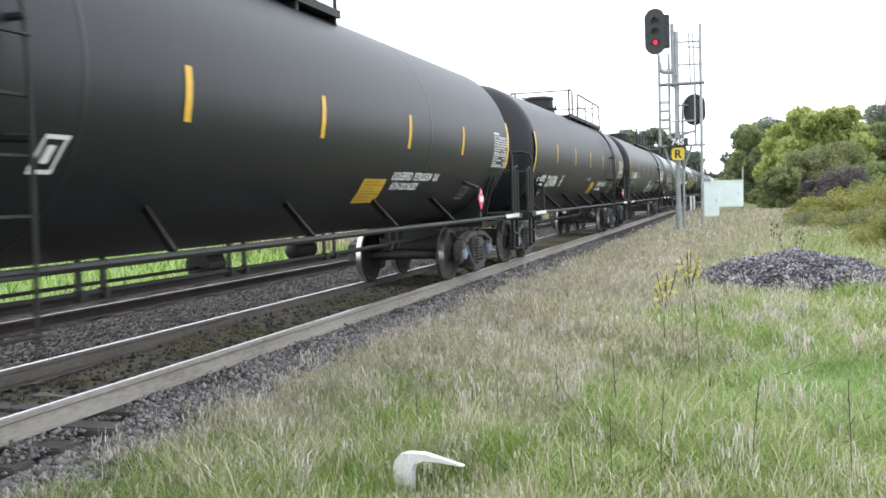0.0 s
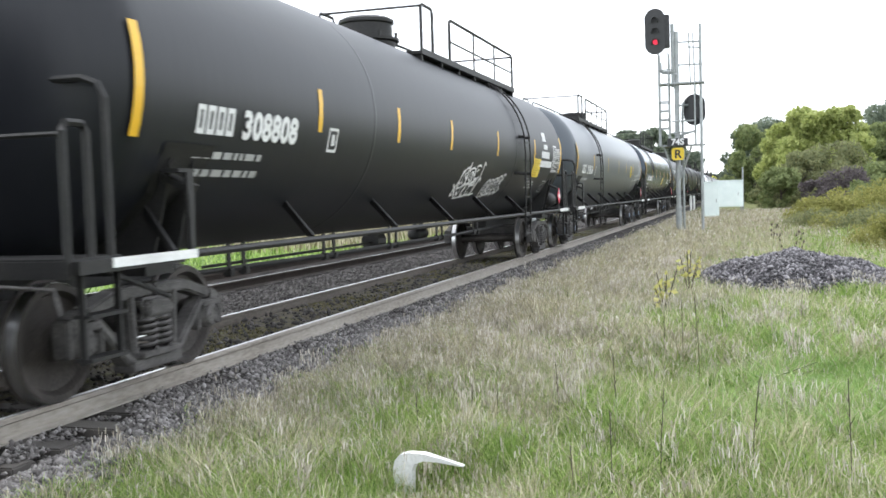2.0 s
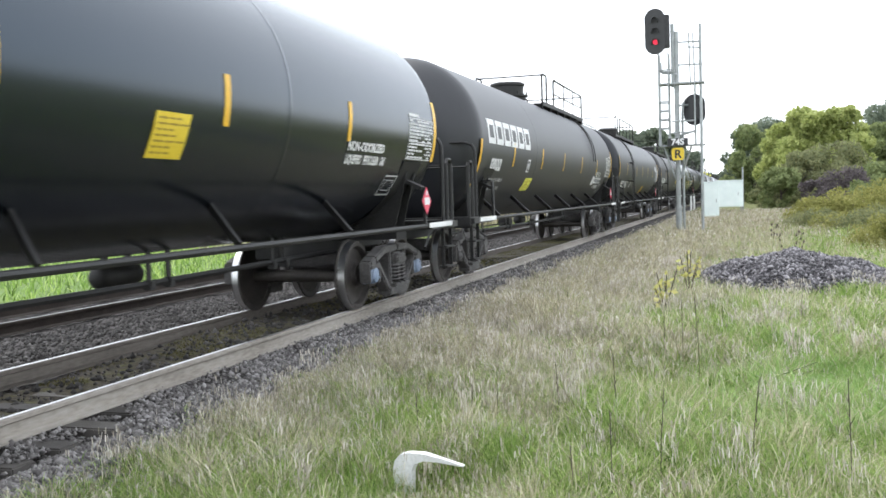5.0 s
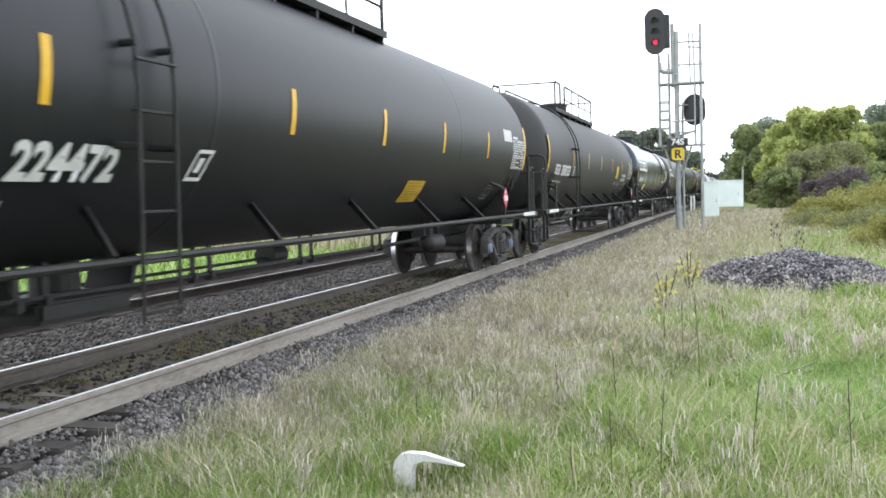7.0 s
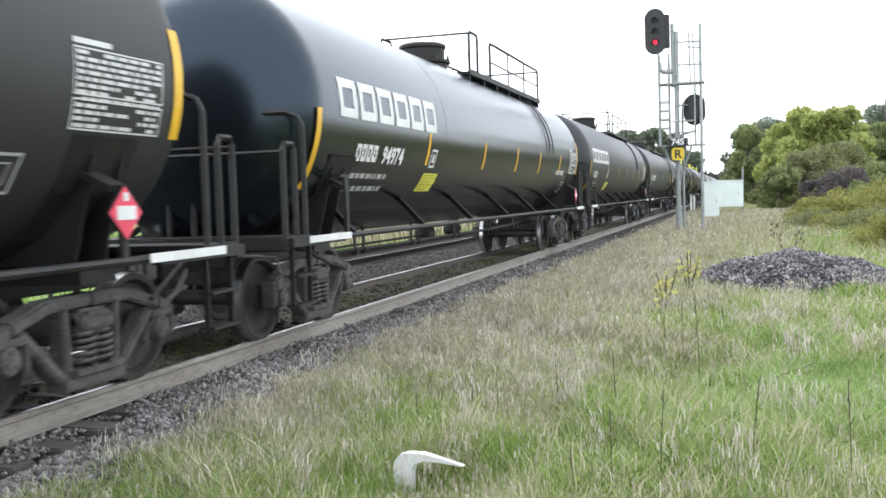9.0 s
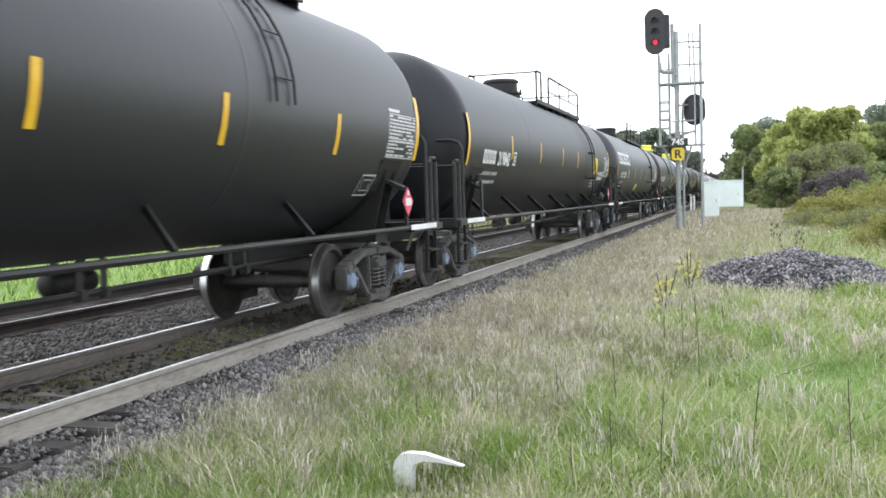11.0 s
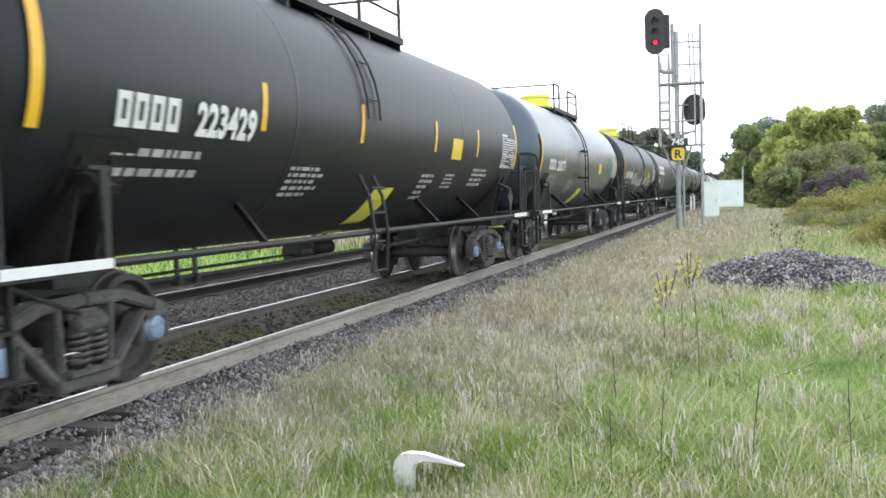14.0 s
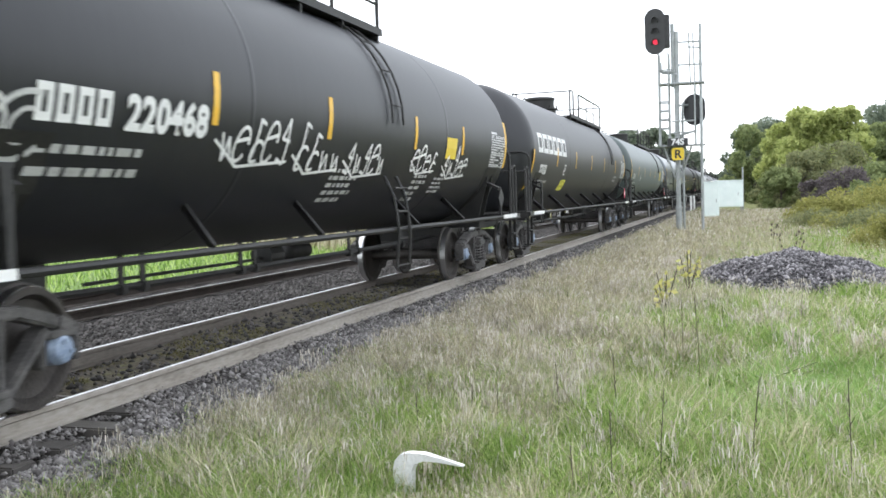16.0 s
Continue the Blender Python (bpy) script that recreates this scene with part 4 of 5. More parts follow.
def ground_z(x, y):
    """Height of the ground: ballast bed between the tracks' shoulders, verge, field."""
    x, y = np.asarray(x, float), np.asarray(y, float)
    z = np.interp(x, [-400, -40, -17, -14, -12.2, -6.6, -6.45, -6.2, -5.3, -5.05, -4.93, -4.5, -4.33, -3.95, -3.4, -1, 4, 30, 400], [-1.6, -1.2, -0.9, -0.75, -0.2, -0.2, -0.19, -0.2, -0.2, -0.21, -0.27, -0.265, -0.21, -0.27, -0.34, -0.33, -0.3, -0.2, 0.3])
    far = np.clip((y - 5.6) / 1.6, 0, 1)
    z = np.where((x > -5.02) & (x < -4.0), z + far * (np.maximum(z, -0.185 + 0.07 * np.clip(-4.3 - x, -1, 0) * 3) - z), z)
    z = z + np.where((x > -6.3) & (x < -5.2), 0.1 * np.clip((y - 6.5) / 4, 0, 1), 0.0)
    near = np.exp(-((x + 2) / 40) ** 2 - (y / 120) ** 2)
    return z + near * (0.02 * bumps(x, y, 3.1) + np.where(x > -3.8, 0.05, 0.0) * bumps(x, y, 0.7, 1.0))


gx = np.unique(np.concatenate([np.linspace(-400, -40, 10), np.linspace(-40, -13, 14), np.linspace(-13, -7, 40), np.linspace(-7, -3, 100), np.linspace(-3, 6, 46), np.linspace(6, 40, 12), np.linspace(40, 500, 10)]))
gy = np.unique(np.concatenate([np.linspace(-60, 0, 16), np.linspace(0, 30, 121), np.linspace(30, 120, 60), np.linspace(120, 1600, 30)]))
GX, GY = np.meshgrid(gx, gy)
verts = np.stack([GX.ravel(), GY.ravel(), ground_z(GX, GY).ravel()], 1)
nx = len(gx)
idx = np.arange(len(gy) * nx).reshape(len(gy), nx)
faces = np.stack([idx[:-1, :-1], idx[:-1, 1:], idx[1:, 1:], idx[1:, :-1]], -1).reshape(-1, 4)


def ground_material():
    """Ballast along the tracks, soil and short turf on both sides, with ragged edges."""
    m = bpy.data.materials.new("ballast_and_turf_ground")
    m.use_nodes = True
    n, l = m.node_tree.nodes, m.node_tree.links
    b = n["Principled BSDF"]
    b.inputs["Roughness"].default_value = 0.95
    b.inputs["Specular IOR Level"].default_value = 0.2
    co = n.new("ShaderNodeTexCoord")
    sep = n.new("ShaderNodeSeparateXYZ")
    l.new(co.outputs["Object"], sep.inputs[0])

    def noise_tex(s, d=4):
        t = n.new("ShaderNodeTexNoise")
        t.inputs["Scale"].default_value, t.inputs["Detail"].default_value = s, d
        l.new(co.outputs["Object"], t.inputs[0])
        return t.outputs[0]

    def ramp(fac, stops):
        r = n.new("ShaderNodeValToRGB")
        el = r.color_ramp.elements
        el[0].position, el[0].color = stops[0][0], (*stops[0][1], 1)
        el[1].position, el[1].color = stops[-1][0], (*stops[-1][1], 1)
        for p, c in stops[1:-1]:
            el.new(p).color = (*c, 1)
        l.new(fac, r.inputs[0])
        return r.outputs[0]

    def mix(fac, a, c):
        k = n.new("ShaderNodeMixRGB")
        l.new(fac, k.inputs[0])
        l.new(a, k.inputs[1])
        l.new(c, k.inputs[2])
        return k.outputs[0]

    def band(x0, x1, soft):
        """1 between x0 and x1 with a ragged edge."""
        w = n.new("ShaderNodeMath")
        w.operation = "MULTIPLY_ADD"
        l.new(noise_tex(1.6, 5), w.inputs[0])
        w.inputs[1].default_value = 1.1
        l.new(sep.outputs[0], w.inputs[2])
        out = []
        for edge, sign in ((x0, 1), (x1, -1)):
            r = n.new("ShaderNodeMapRange")
            r.interpolation_type = "SMOOTHSTEP"
            r.inputs[1].default_value, r.inputs[2].default_value = edge - soft + 0.55, edge + soft + 0.55
            if sign < 0:
                r.inputs[3].default_value, r.inputs[4].default_value = 1, 0
            l.new(w.outputs[0], r.inputs[0])
            out.append(r.outputs[0])
        p = n.new("ShaderNodeMath")
        p.operation = "MULTIPLY"
        l.new(out[0], p.inputs[0])
        l.new(out[1], p.inputs[1])
        return p.outputs[0]

    vor = n.new("ShaderNodeTexVoronoi")
    vor.inputs["Scale"].default_value = 22
    l.new(co.outputs["Object"], vor.inputs[0])
    stones = ramp(vor.outputs["Color"], [(0.1, (0.022, 0.02, 0.019)), (0.5, (0.05, 0.045, 0.043)), (0.9, (0.11, 0.10, 0.098))])
    turf = ramp(noise_tex(0.9, 6), [(0.3, (0.10, 0.135, 0.04)), (0.5, (0.15, 0.165, 0.065)), (0.7, (0.2, 0.185, 0.11))])
    field = ramp(noise_tex(0.12, 6), [(0.35, (0.10, 0.16, 0.045)), (0.6, (0.15, 0.205, 0.065)), (0.75, (0.19, 0.19, 0.085))])
    moss = ramp(noise_tex(7, 5), [(0.35, (0.042, 0.036, 0.03)), (0.55, (0.075, 0.066, 0.045)), (0.7, (0.09, 0.092, 0.035))])
    col = mix(band(-1000, -16, 0.5), turf, field)
    col = mix(band(-13.4, -3.9, 0.2), col, stones)
    col = mix(band(-6.35, -5.1, 0.15), col, moss)
    l.new(col, b.inputs["Base Color"])
    bp = n.new("ShaderNodeBump")
    bp.inputs["Strength"].default_value, bp.inputs["Distance"].default_value = 0.7, 0.03
    l.new(vor.outputs["Distance"], bp.inputs["Height"])
    l.new(bp.outputs[0], b.inputs["Normal"])
    return m


ground = from_arrays("ground", verts, faces, ground_material(), kind="structure", label="ballast bed, grassy verge and flat green field", category="ground")
ground.data.shade_smooth()

# ---------------- tracks ----------------
PROFILE = [(-0.07, -0.17), (0.07, -0.17), (0.07, -0.158), (0.016, -0.14), (0.012, -0.05), (0.036, -0.036), (0.037, -0.008), (0.03, -0.001),
           (-0.03, -0.001), (-0.037, -0.008), (-0.036, -0.036), (-0.012, -0.05), (-0.016, -0.14), (-0.07, -0.158)]


TRACK2_X = -10.0


def rail(x, mat, name="rail"):
    bm = bmesh.new()
    ys = [-30, 10, 40, 120, 400, 900]
    rings = [[bm.verts.new((x + a, y, z)) for a, z in PROFILE] for y in ys]
    for p, q in zip(rings, rings[1:]):
        for k in range(len(PROFILE)):
            bm.faces.new((p[k], p[(k + 1) % len(PROFILE)], q[(k + 1) % len(PROFILE)], q[k]))
    bmesh.ops.recalc_face_normals(bm, faces=bm.faces)
    ob = tagged(part(name, bm, mat), "steel running rail with dusty sides", "rail", "rails of the double track", "structure")
    bm = bmesh.new()
    wide = 0.016 if abs(x - TRACK2_X - 0.7525) < 0.01 else 0.034
    box(bm, (x - 0.012, 435, 0.0005), (wide, 930, 0.003))
    part("rail_head", bm, M["railtop"], ob, "polished running surface")
    return ob


# the near track's far rail has darker brown sides than its near rail
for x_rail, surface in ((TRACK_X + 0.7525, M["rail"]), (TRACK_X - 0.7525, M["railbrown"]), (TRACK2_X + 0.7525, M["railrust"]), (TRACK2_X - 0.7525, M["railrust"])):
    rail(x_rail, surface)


def build_tie(bm):
    box(bm, (0, 0, -0.255), (2.6, 0.23, 0.17), bevel=0.012)


ties = tagged(new("track_ties"), "weathered wooden railway ties half buried in ballast", "railway ties", kind="structure")
for cx, y1 in ((TRACK_X, 70), (TRACK2_X, 60)):
    for i, y in enumerate(np.arange(2.0, y1, 0.52)):
        t = shared("tie", 0, build_tie, M["tie"], ties)
        t.matrix_basis = pose(cx + 0.05 * math.sin(i * 7.1), y + 0.02 * math.sin(i * 3.3), 0.03 * math.sin(i * 5.7) - (0.03 if cx == TRACK_X else 0.06), rz=1.6 * math.sin(i * 2.3))


# ---------------- stones ----------------
OCT = np.array([[1, 0, 0], [-1, 0, 0], [0, 1, 0], [0, -1, 0], [0, 0, 1], [0, 0, -1]], float)
OCT_F = np.array([[0, 2, 4], [2, 1, 4], [1, 3, 4], [3, 0, 4], [2, 0, 5], [1, 2, 5], [3, 1, 5], [0, 3, 5]])


def stones(name, pts, lo, hi, mat, **tags):
    n = len(pts)
    v = np.repeat(OCT[None], n, 0) * (0.65 + 0.7 * rng.random((n, 6, 1)))
    v = v + 0.35 * (rng.random((n, 6, 3)) - 0.5)
    v *= (lo + (hi - lo) * rng.random((n, 1, 1)) ** 2) * (0.7 + 0.6 * rng.random((n, 1, 3)))
    a = rng.random(n) * math.tau
    c, s = np.cos(a)[:, None], np.sin(a)[:, None]
    x, y = v[..., 0] * c - v[..., 1] * s, v[..., 0] * s + v[..., 1] * c
    v = np.stack([x, y, v[..., 2] * 0.8], -1) + pts[:, None, :]
    f = (OCT_F[None] + 6 * np.arange(n)[:, None, None]).reshape(-1, 3)
    return from_arrays(name, v.reshape(-1, 3), f, mat, **tags)


def scatter(n, x0, x1, y0, y1, power=1.0):
    x = x0 + (x1 - x0) * rng.random(n)
    y = y0 + (y1 - y0) * rng.random(n) ** power
    return x, y


sets, oily = [], []
for n, x0, x1, y0, y1 in ((21000, -4.5, -3.6, 3.2, 14), (2500, -4.95, -4.5, 3.2, 20), (7000, -4.5, -3.7, 14, 34), (14000, -9.0, -6.7, 8, 26), (5000, -9.0, -6.7, 26, 50), (2200, -6.4, -5.1, 4, 24), (3500, -4.95, -4.45, 8.5, 34), (5000, -13, -11, 12, 45)):
    x, y = scatter(n, x0, x1, y0, y1, 1.4)
    keep = (x < -3.95 + 0.2 * bumps(x * 0, y, 1.7)) | (rng.random(n) < 0.25)
    x, y = x[keep], y[keep]
    (sets if x1 > -4.6 else oily).append(np.stack([x, y, ground_z(x, y) + 0.012], 1))
x, y = scatter(5200, -4.93, -4.42, 3.2, 13)
keep = bumps(x, y, 1.9, 6.0) > 0.02
x, y = x[keep], y[keep]
sets.append(np.stack([x, y, -0.17 - 0.02 * rng.random(len(x))], 1))
stones("oily_ballast", np.concatenate(oily), 0.013, 0.045, M["dirtstone"], kind="stuff", label="dark oily crushed stone between the tracks", category="ballast")
stones("ballast", np.concatenate(sets), 0.011, 0.036, M["stone"], kind="stuff", label="loose grey crushed-stone railway ballast", category="ballast")

# heap of crushed stone on the verge
HEAP = (0.9, 18.6)


def heap_z(x, y):
    dx, dy = (x - HEAP[0] - 0.25 * (y - HEAP[1]) * 0), (y - HEAP[1])
    d = np.sqrt((dx / 2.1) ** 2 + (dy / 1.9) ** 2) + 0.12 * bumps(x, y, 2.2, 3.0)
    d2 = np.sqrt(((dx - 2.0) / 2.0) ** 2 + ((dy + 0.6) / 1.6) ** 2)
    return np.maximum(0.66 * np.clip(1 - d, 0, 1) ** 0.75, 0.42 * np.clip(1 - d2, 0, 1)) + 0.03 * bumps(x, y, 5.0)


heap = tagged(new("stone_heap"), "heap of grey crushed stone on the grassy verge", "stone heap")
hx, hy = np.meshgrid(np.linspace(-1.5, 5.0, 60), np.linspace(16.2, 21.2, 50))
hz = ground_z(hx, hy) + heap_z(hx, hy) - 0.04
hi_ = np.arange(60 * 50).reshape(50, 60)
from_arrays("mound", np.stack([hx.ravel(), hy.ravel(), hz.ravel()], 1), np.stack([hi_[:-1, :-1], hi_[:-1, 1:], hi_[1:, 1:], hi_[1:, :-1]], -1).reshape(-1, 4), M["pile"], heap)
x, y = scatter(32000, -1.4, 4.9, 16.4, 20.8)
h = heap_z(x, y)
keep = h > 0.05
x, y, h = x[keep], y[keep], h[keep]
stones("loose_stone", np.stack([x, y, ground_z(x, y) + h - 0.01], 1), 0.013, 0.046, M["pile"], parent=heap, kind="stuff")


# ---------------- grass ----------------
def tallness(x, y):
    """Growth is low at the ballast's edge, in front of the heap and round the white marker."""
    t = 0.4 + 0.6 * np.clip((x + 4.05) / 0.8, 0, 1)
    t = np.where(x < -7, 1.0, t) * (1 + 0.35 * bumps(x, y, 1.3, 5.0) + 0.3 * bumps(x, y, 4.1, 2.0))
    near = np.exp(-((x + 1.75) / 0.5) ** 2 - ((y - 5.3) / 0.45) ** 2)
    front = np.exp(-((x - 1.2) / 2.2) ** 2 - ((y - 15.8) / 1.6) ** 2)
    return np.clip(t * (1 - 0.72 * near) * (1 - 0.45 * front), 0.12, 1.5)


def blades(name, x, y, height, width, lean, mat, zoff=0.0, **tags):
    """Bent tapering blades, four faces each."""
    n = len(x)
    a = rng.random(n) * math.tau
    h = height * (0.55 + 0.75 * rng.random(n)) * tallness(x, y)
    w = width * (0.6 + 0.8 * rng.random(n))
    k = lean * (0.2 + 1.1 * rng.random(n)) * h
    z = ground_z(x, y) + zoff
    ca, sa = np.cos(a), np.sin(a)
    b = rng.random(n) * math.pi
    cb, sb = np.cos(b), np.sin(b)
    v = np.empty((n, 7, 3))
    for i, (t, ww) in enumerate(((0.0, 1.0), (0.45, 0.85), (0.8, 0.5))):
        px, py, pz = x + ca * k * t * t, y + sa * k * t * t, z + h * (t - 0.12 * lean * t * t) - (0.03 if i == 0 else 0)
        for j, s in ((0, -0.5), (1, 0.5)):
            v[:, 2 * i + j] = np.stack([px + cb * w * ww * s, py + sb * w * ww * s, pz], 1)
    v[:, 6] = np.stack([x + ca * k, y + sa * k, z + h * (1 - 0.2 * lean)], 1)
    tri = np.array([[0, 1, 3], [0, 3, 2], [2, 3, 5], [2, 5, 4], [4, 5, 6]])
    f = (tri[None] + 7 * np.arange(n)[:, None, None]).reshape(-1, 3)
    return from_arrays(name, v.reshape(-1, 3), f, mat, **tags)


def verge(n, y0, y1, xl=-4.55, power=1.2, xr=0.8):
    y = y0 + (y1 - y0) * rng.random(n) ** power
    x = xl + (0.16 * y + xr - xl) * rng.random(n)
    # most blades stand in tufts
    k = n // 24
    own = rng.random(n) < 0.65
    pick = rng.integers(0, k, n)
    spread = 0.035 + 0.004 * y[pick]
    x, y = np.where(own, x[pick] + rng.normal(size=n) * spread, x), np.where(own, y[pick] + rng.normal(size=n) * spread, y)
    edge = -3.98 + 0.22 * bumps(x * 0, y, 2.3) + 0.12 * rng.normal(size=len(y))
    ok = (x > edge) & (heap_z(x, y) < 0.06)
    return x[ok], y[ok]


def greenness(x, y):
    """Share of living grass: the damp hollow away from the track is greener."""
    g = 0.68 + 0.24 * (x + 1.6) + 0.38 * bumps(x, y, 0.9, 2.0) + 0.2 * bumps(x, y, 2.6, 1.0) - 0.032 * (y - 9)
    return np.clip(np.where((y < 8.5) & (x < -2.0), g + 0.4, g), 0.12, 0.97)


LAYERS = [(120000, 3.6, 9.5, 0.23, 0.0045, 1.1), (100000, 9.5, 18, 0.27, 0.007, 0.9), (60000, 18, 34, 0.25, 0.013, 0.8), (40000, 34, 80, 0.27, 0.028, 0.6)]
for n, y0, y1, hh, ww, ln in LAYERS:
    x, y = verge(n, y0, y1)
    g = rng.random(len(x)) < greenness(x, y)
    blades("grass", x[g], y[g], hh, ww, ln, M["grass"], kind="stuff", label="green grass on the railway verge", category="grass")
    blades("dry_grass", x[~g], y[~g], hh * 1.15, ww * 0.8, ln * 0.7, M["dry"], kind="stuff", label="dry tan grass on the railway verge", category="grass")
    # seed heads
    m = ~g & (rng.random(len(x)) < np.where(x < -1.4, 0.65, 0.35))
    px_, py_ = np.repeat(x[m], 2), np.repeat(y[m], 2)
    px_, py_ = px_ + rng.normal(size=len(px_)) * ww * 1.6, py_ + rng.normal(size=len(py_)) * ww * 1.6
    blades("seed_heads", px_, py_, hh * 0.2, ww * 2.1, 1.2, M["plume"], hh * (0.4 + 0.42 * rng.random(len(px_))) * np.clip(tallness(px_, py_), 0.3, 1.2), kind="stuff", label="grey-mauve dry seed heads above the grass", category="grass")
# the rest of the verge, behind and beside the eye
x, y = scatter(60000, -3.7, 16.0, -14.0, 44.0)
wide = (x > 0.16 * y + 0.6) | (y < 3.8)
x, y = x[wide], y[wide]
mix_ = rng.random(len(x)) < 0.6
blades("verge_grass", x[mix_], y[mix_], 0.3, 0.014, 0.9, M["grass"], kind="stuff", label="green grass on the wider verge", category="grass")
blades("verge_straw", x[~mix_], y[~mix_], 0.34, 0.012, 0.8, M["dry"], kind="stuff", label="dry grass on the wider verge", category="grass")
# fresh growth in the damp hollow
x, y = verge(60000, 6.8, 13.5, -1.2)
keep = rng.random(len(x)) < 0.75 * np.exp(-((x - 0.55) / 0.75) ** 2 - ((y - 9.6) / 2.3) ** 2)
blades("lush_grass", x[keep], y[keep], 0.26, 0.007, 1.1, M["lush"], kind="stuff", label="fresh bright green grass in the damp hollow", category="grass")
# pale straw stalks and mauve plumes that stand over the green
for n, y0, y1, hh, ww in ((15000, 3.8, 9.5, 0.33, 0.0046), (14000, 9.5, 20, 0.38, 0.007), (6000, 20, 45, 0.48, 0.011)):
    x, y = verge(n, y0, y1)
    blades("straw", x, y, hh, ww, 0.8, M["straw"], kind="stuff", label="pale bent straw stalks in the verge grass", category="grass")
for n, y0, y1, hh, ww in ((3400, 5.0, 9.5, 0.05, 0.0055), (8000, 9.5, 22, 0.06, 0.009)):
    k = n // 10
    px_, py_ = verge(k * 2, y0, y1)
    sel = rng.integers(0, len(px_), n)
    up = rng.random(n)
    x, y = px_[sel] + rng.normal(size=n) * 0.022 * (1.2 - up), py_[sel] + rng.normal(size=n) * 0.022 * (1.2 - up)
    blades("plumes", x, y, hh, ww, 1.4, M["plume"], 0.16 + 0.22 * up, kind="stuff", label="mauve-grey fluffy weed plumes in the verge", category="weeds")
# moss and weeds between the rails and on the shoulder
x, y = scatter(22000, -6.3, -5.15, 7.5, 40, 1.2)
keep = bumps(x, y, 1.1, 4.0) > -0.05
blades("weeds", x[keep], y[keep], 0.06, 0.012, 1.3, M["moss"], kind="stuff", label="low moss and weeds between the rails", category="weeds")
x, y = scatter(26000, -60, -13.2, 18, 80, 1.0)
blades("field_grass", x, y, 0.35, 0.05, 0.8, M["grass"], kind="stuff", label="tall green grass beyond the far track", category="grass")
x, y = scatter(9000, -26, -17, 42, 130, 1.0)
blades("reeds", x, y, 0.95, 0.07, 0.4, M["dry"], kind="stuff", label="tan dry reeds beyond the far track", category="reeds")


# ---------------- trees and shrubs ----------------
def leaf_cloud(lobes, n, size, flat=0.8):
    """Leaf quads round the outer part of many small clumps."""
    w = np.array([r ** 2 for _, r in lobes])
    pick = rng.choice(len(lobes), n, p=w / w.sum())
    c = np.array([c for c, _ in lobes])[pick]
    r = np.array([r for _, r in lobes])[pick]
    d = rng.normal(size=(n, 3))
    d /= np.linalg.norm(d, axis=1)[:, None]
    p = c + d * (r * (0.55 + 0.55 * rng.random(n) ** 0.7))[:, None] * np.array([1, 1, flat])
    u = rng.normal(size=(n, 3))
    u /= np.linalg.norm(u, axis=1)[:, None]
    t = np.cross(u, rng.normal(size=(n, 3)))
    t /= np.linalg.norm(t, axis=1)[:, None]
    s = size * (0.5 + rng.random(n))[:, None]
    v = np.stack([p - u * s, p + t * s * 0.55, p + u * s, p - t * s * 0.55], 1)
    return v.reshape(-1, 3), np.arange(4 * n).reshape(-1, 4)


def tree(name, x, y, height, spread, mat, words, category="tree", n=7000, leaf=0.22, low=0.25, clumps=38, seed=1, zbase=None):
    r = random.Random(seed)
    z0 = float(ground_z(x, y)) if zbase is None else zbase
    top = tagged(new(name), words, category)
    top.location = (x, y, z0)
    bm = bmesh.new()
    trunk = height * 0.5
    rt = 0.018 * height + 0.02
    pipe(bm, [(0, 0, -0.1), (0.02 * height * r.uniform(-1, 1), 0, trunk * 0.5), (0.04 * height * r.uniform(-1, 1), 0.02 * height, trunk)], rt, 8)
    lobes = []
    for k in range(clumps):
        a = r.random() * math.tau
        f = r.random()
        zz = height * (low + (0.9 - low) * f)
        wide = spread * (0.35 + 0.65 * math.sin(math.pi * min(1, 0.15 + f * 0.8))) * math.sqrt(r.random())
        c = (wide * math.cos(a), wide * math.sin(a), zz)
        lobes.append((c, spread * r.uniform(0.16, 0.34)))
        if k % 4 == 0:
            pipe(bm, [(0, 0, min(trunk, zz * 0.6)), (c[0] * 0.5, c[1] * 0.5, zz * 0.8), c], rt * 0.3, 5)
    part("trunk", bm, M["bark"], top)
    v, f = leaf_cloud(lobes, n, leaf)
    v[:, 2] = np.maximum(v[:, 2], 0.03)
    from_arrays("crown", v, f, mat, top)
    return top


def at_px(px, dist):
    """X of a thing that far along, on the line of sight at that share of the picture's width."""
    ang = math.atan((px - 784) / 1720) - YAW
    return dist * math.tan(ang)


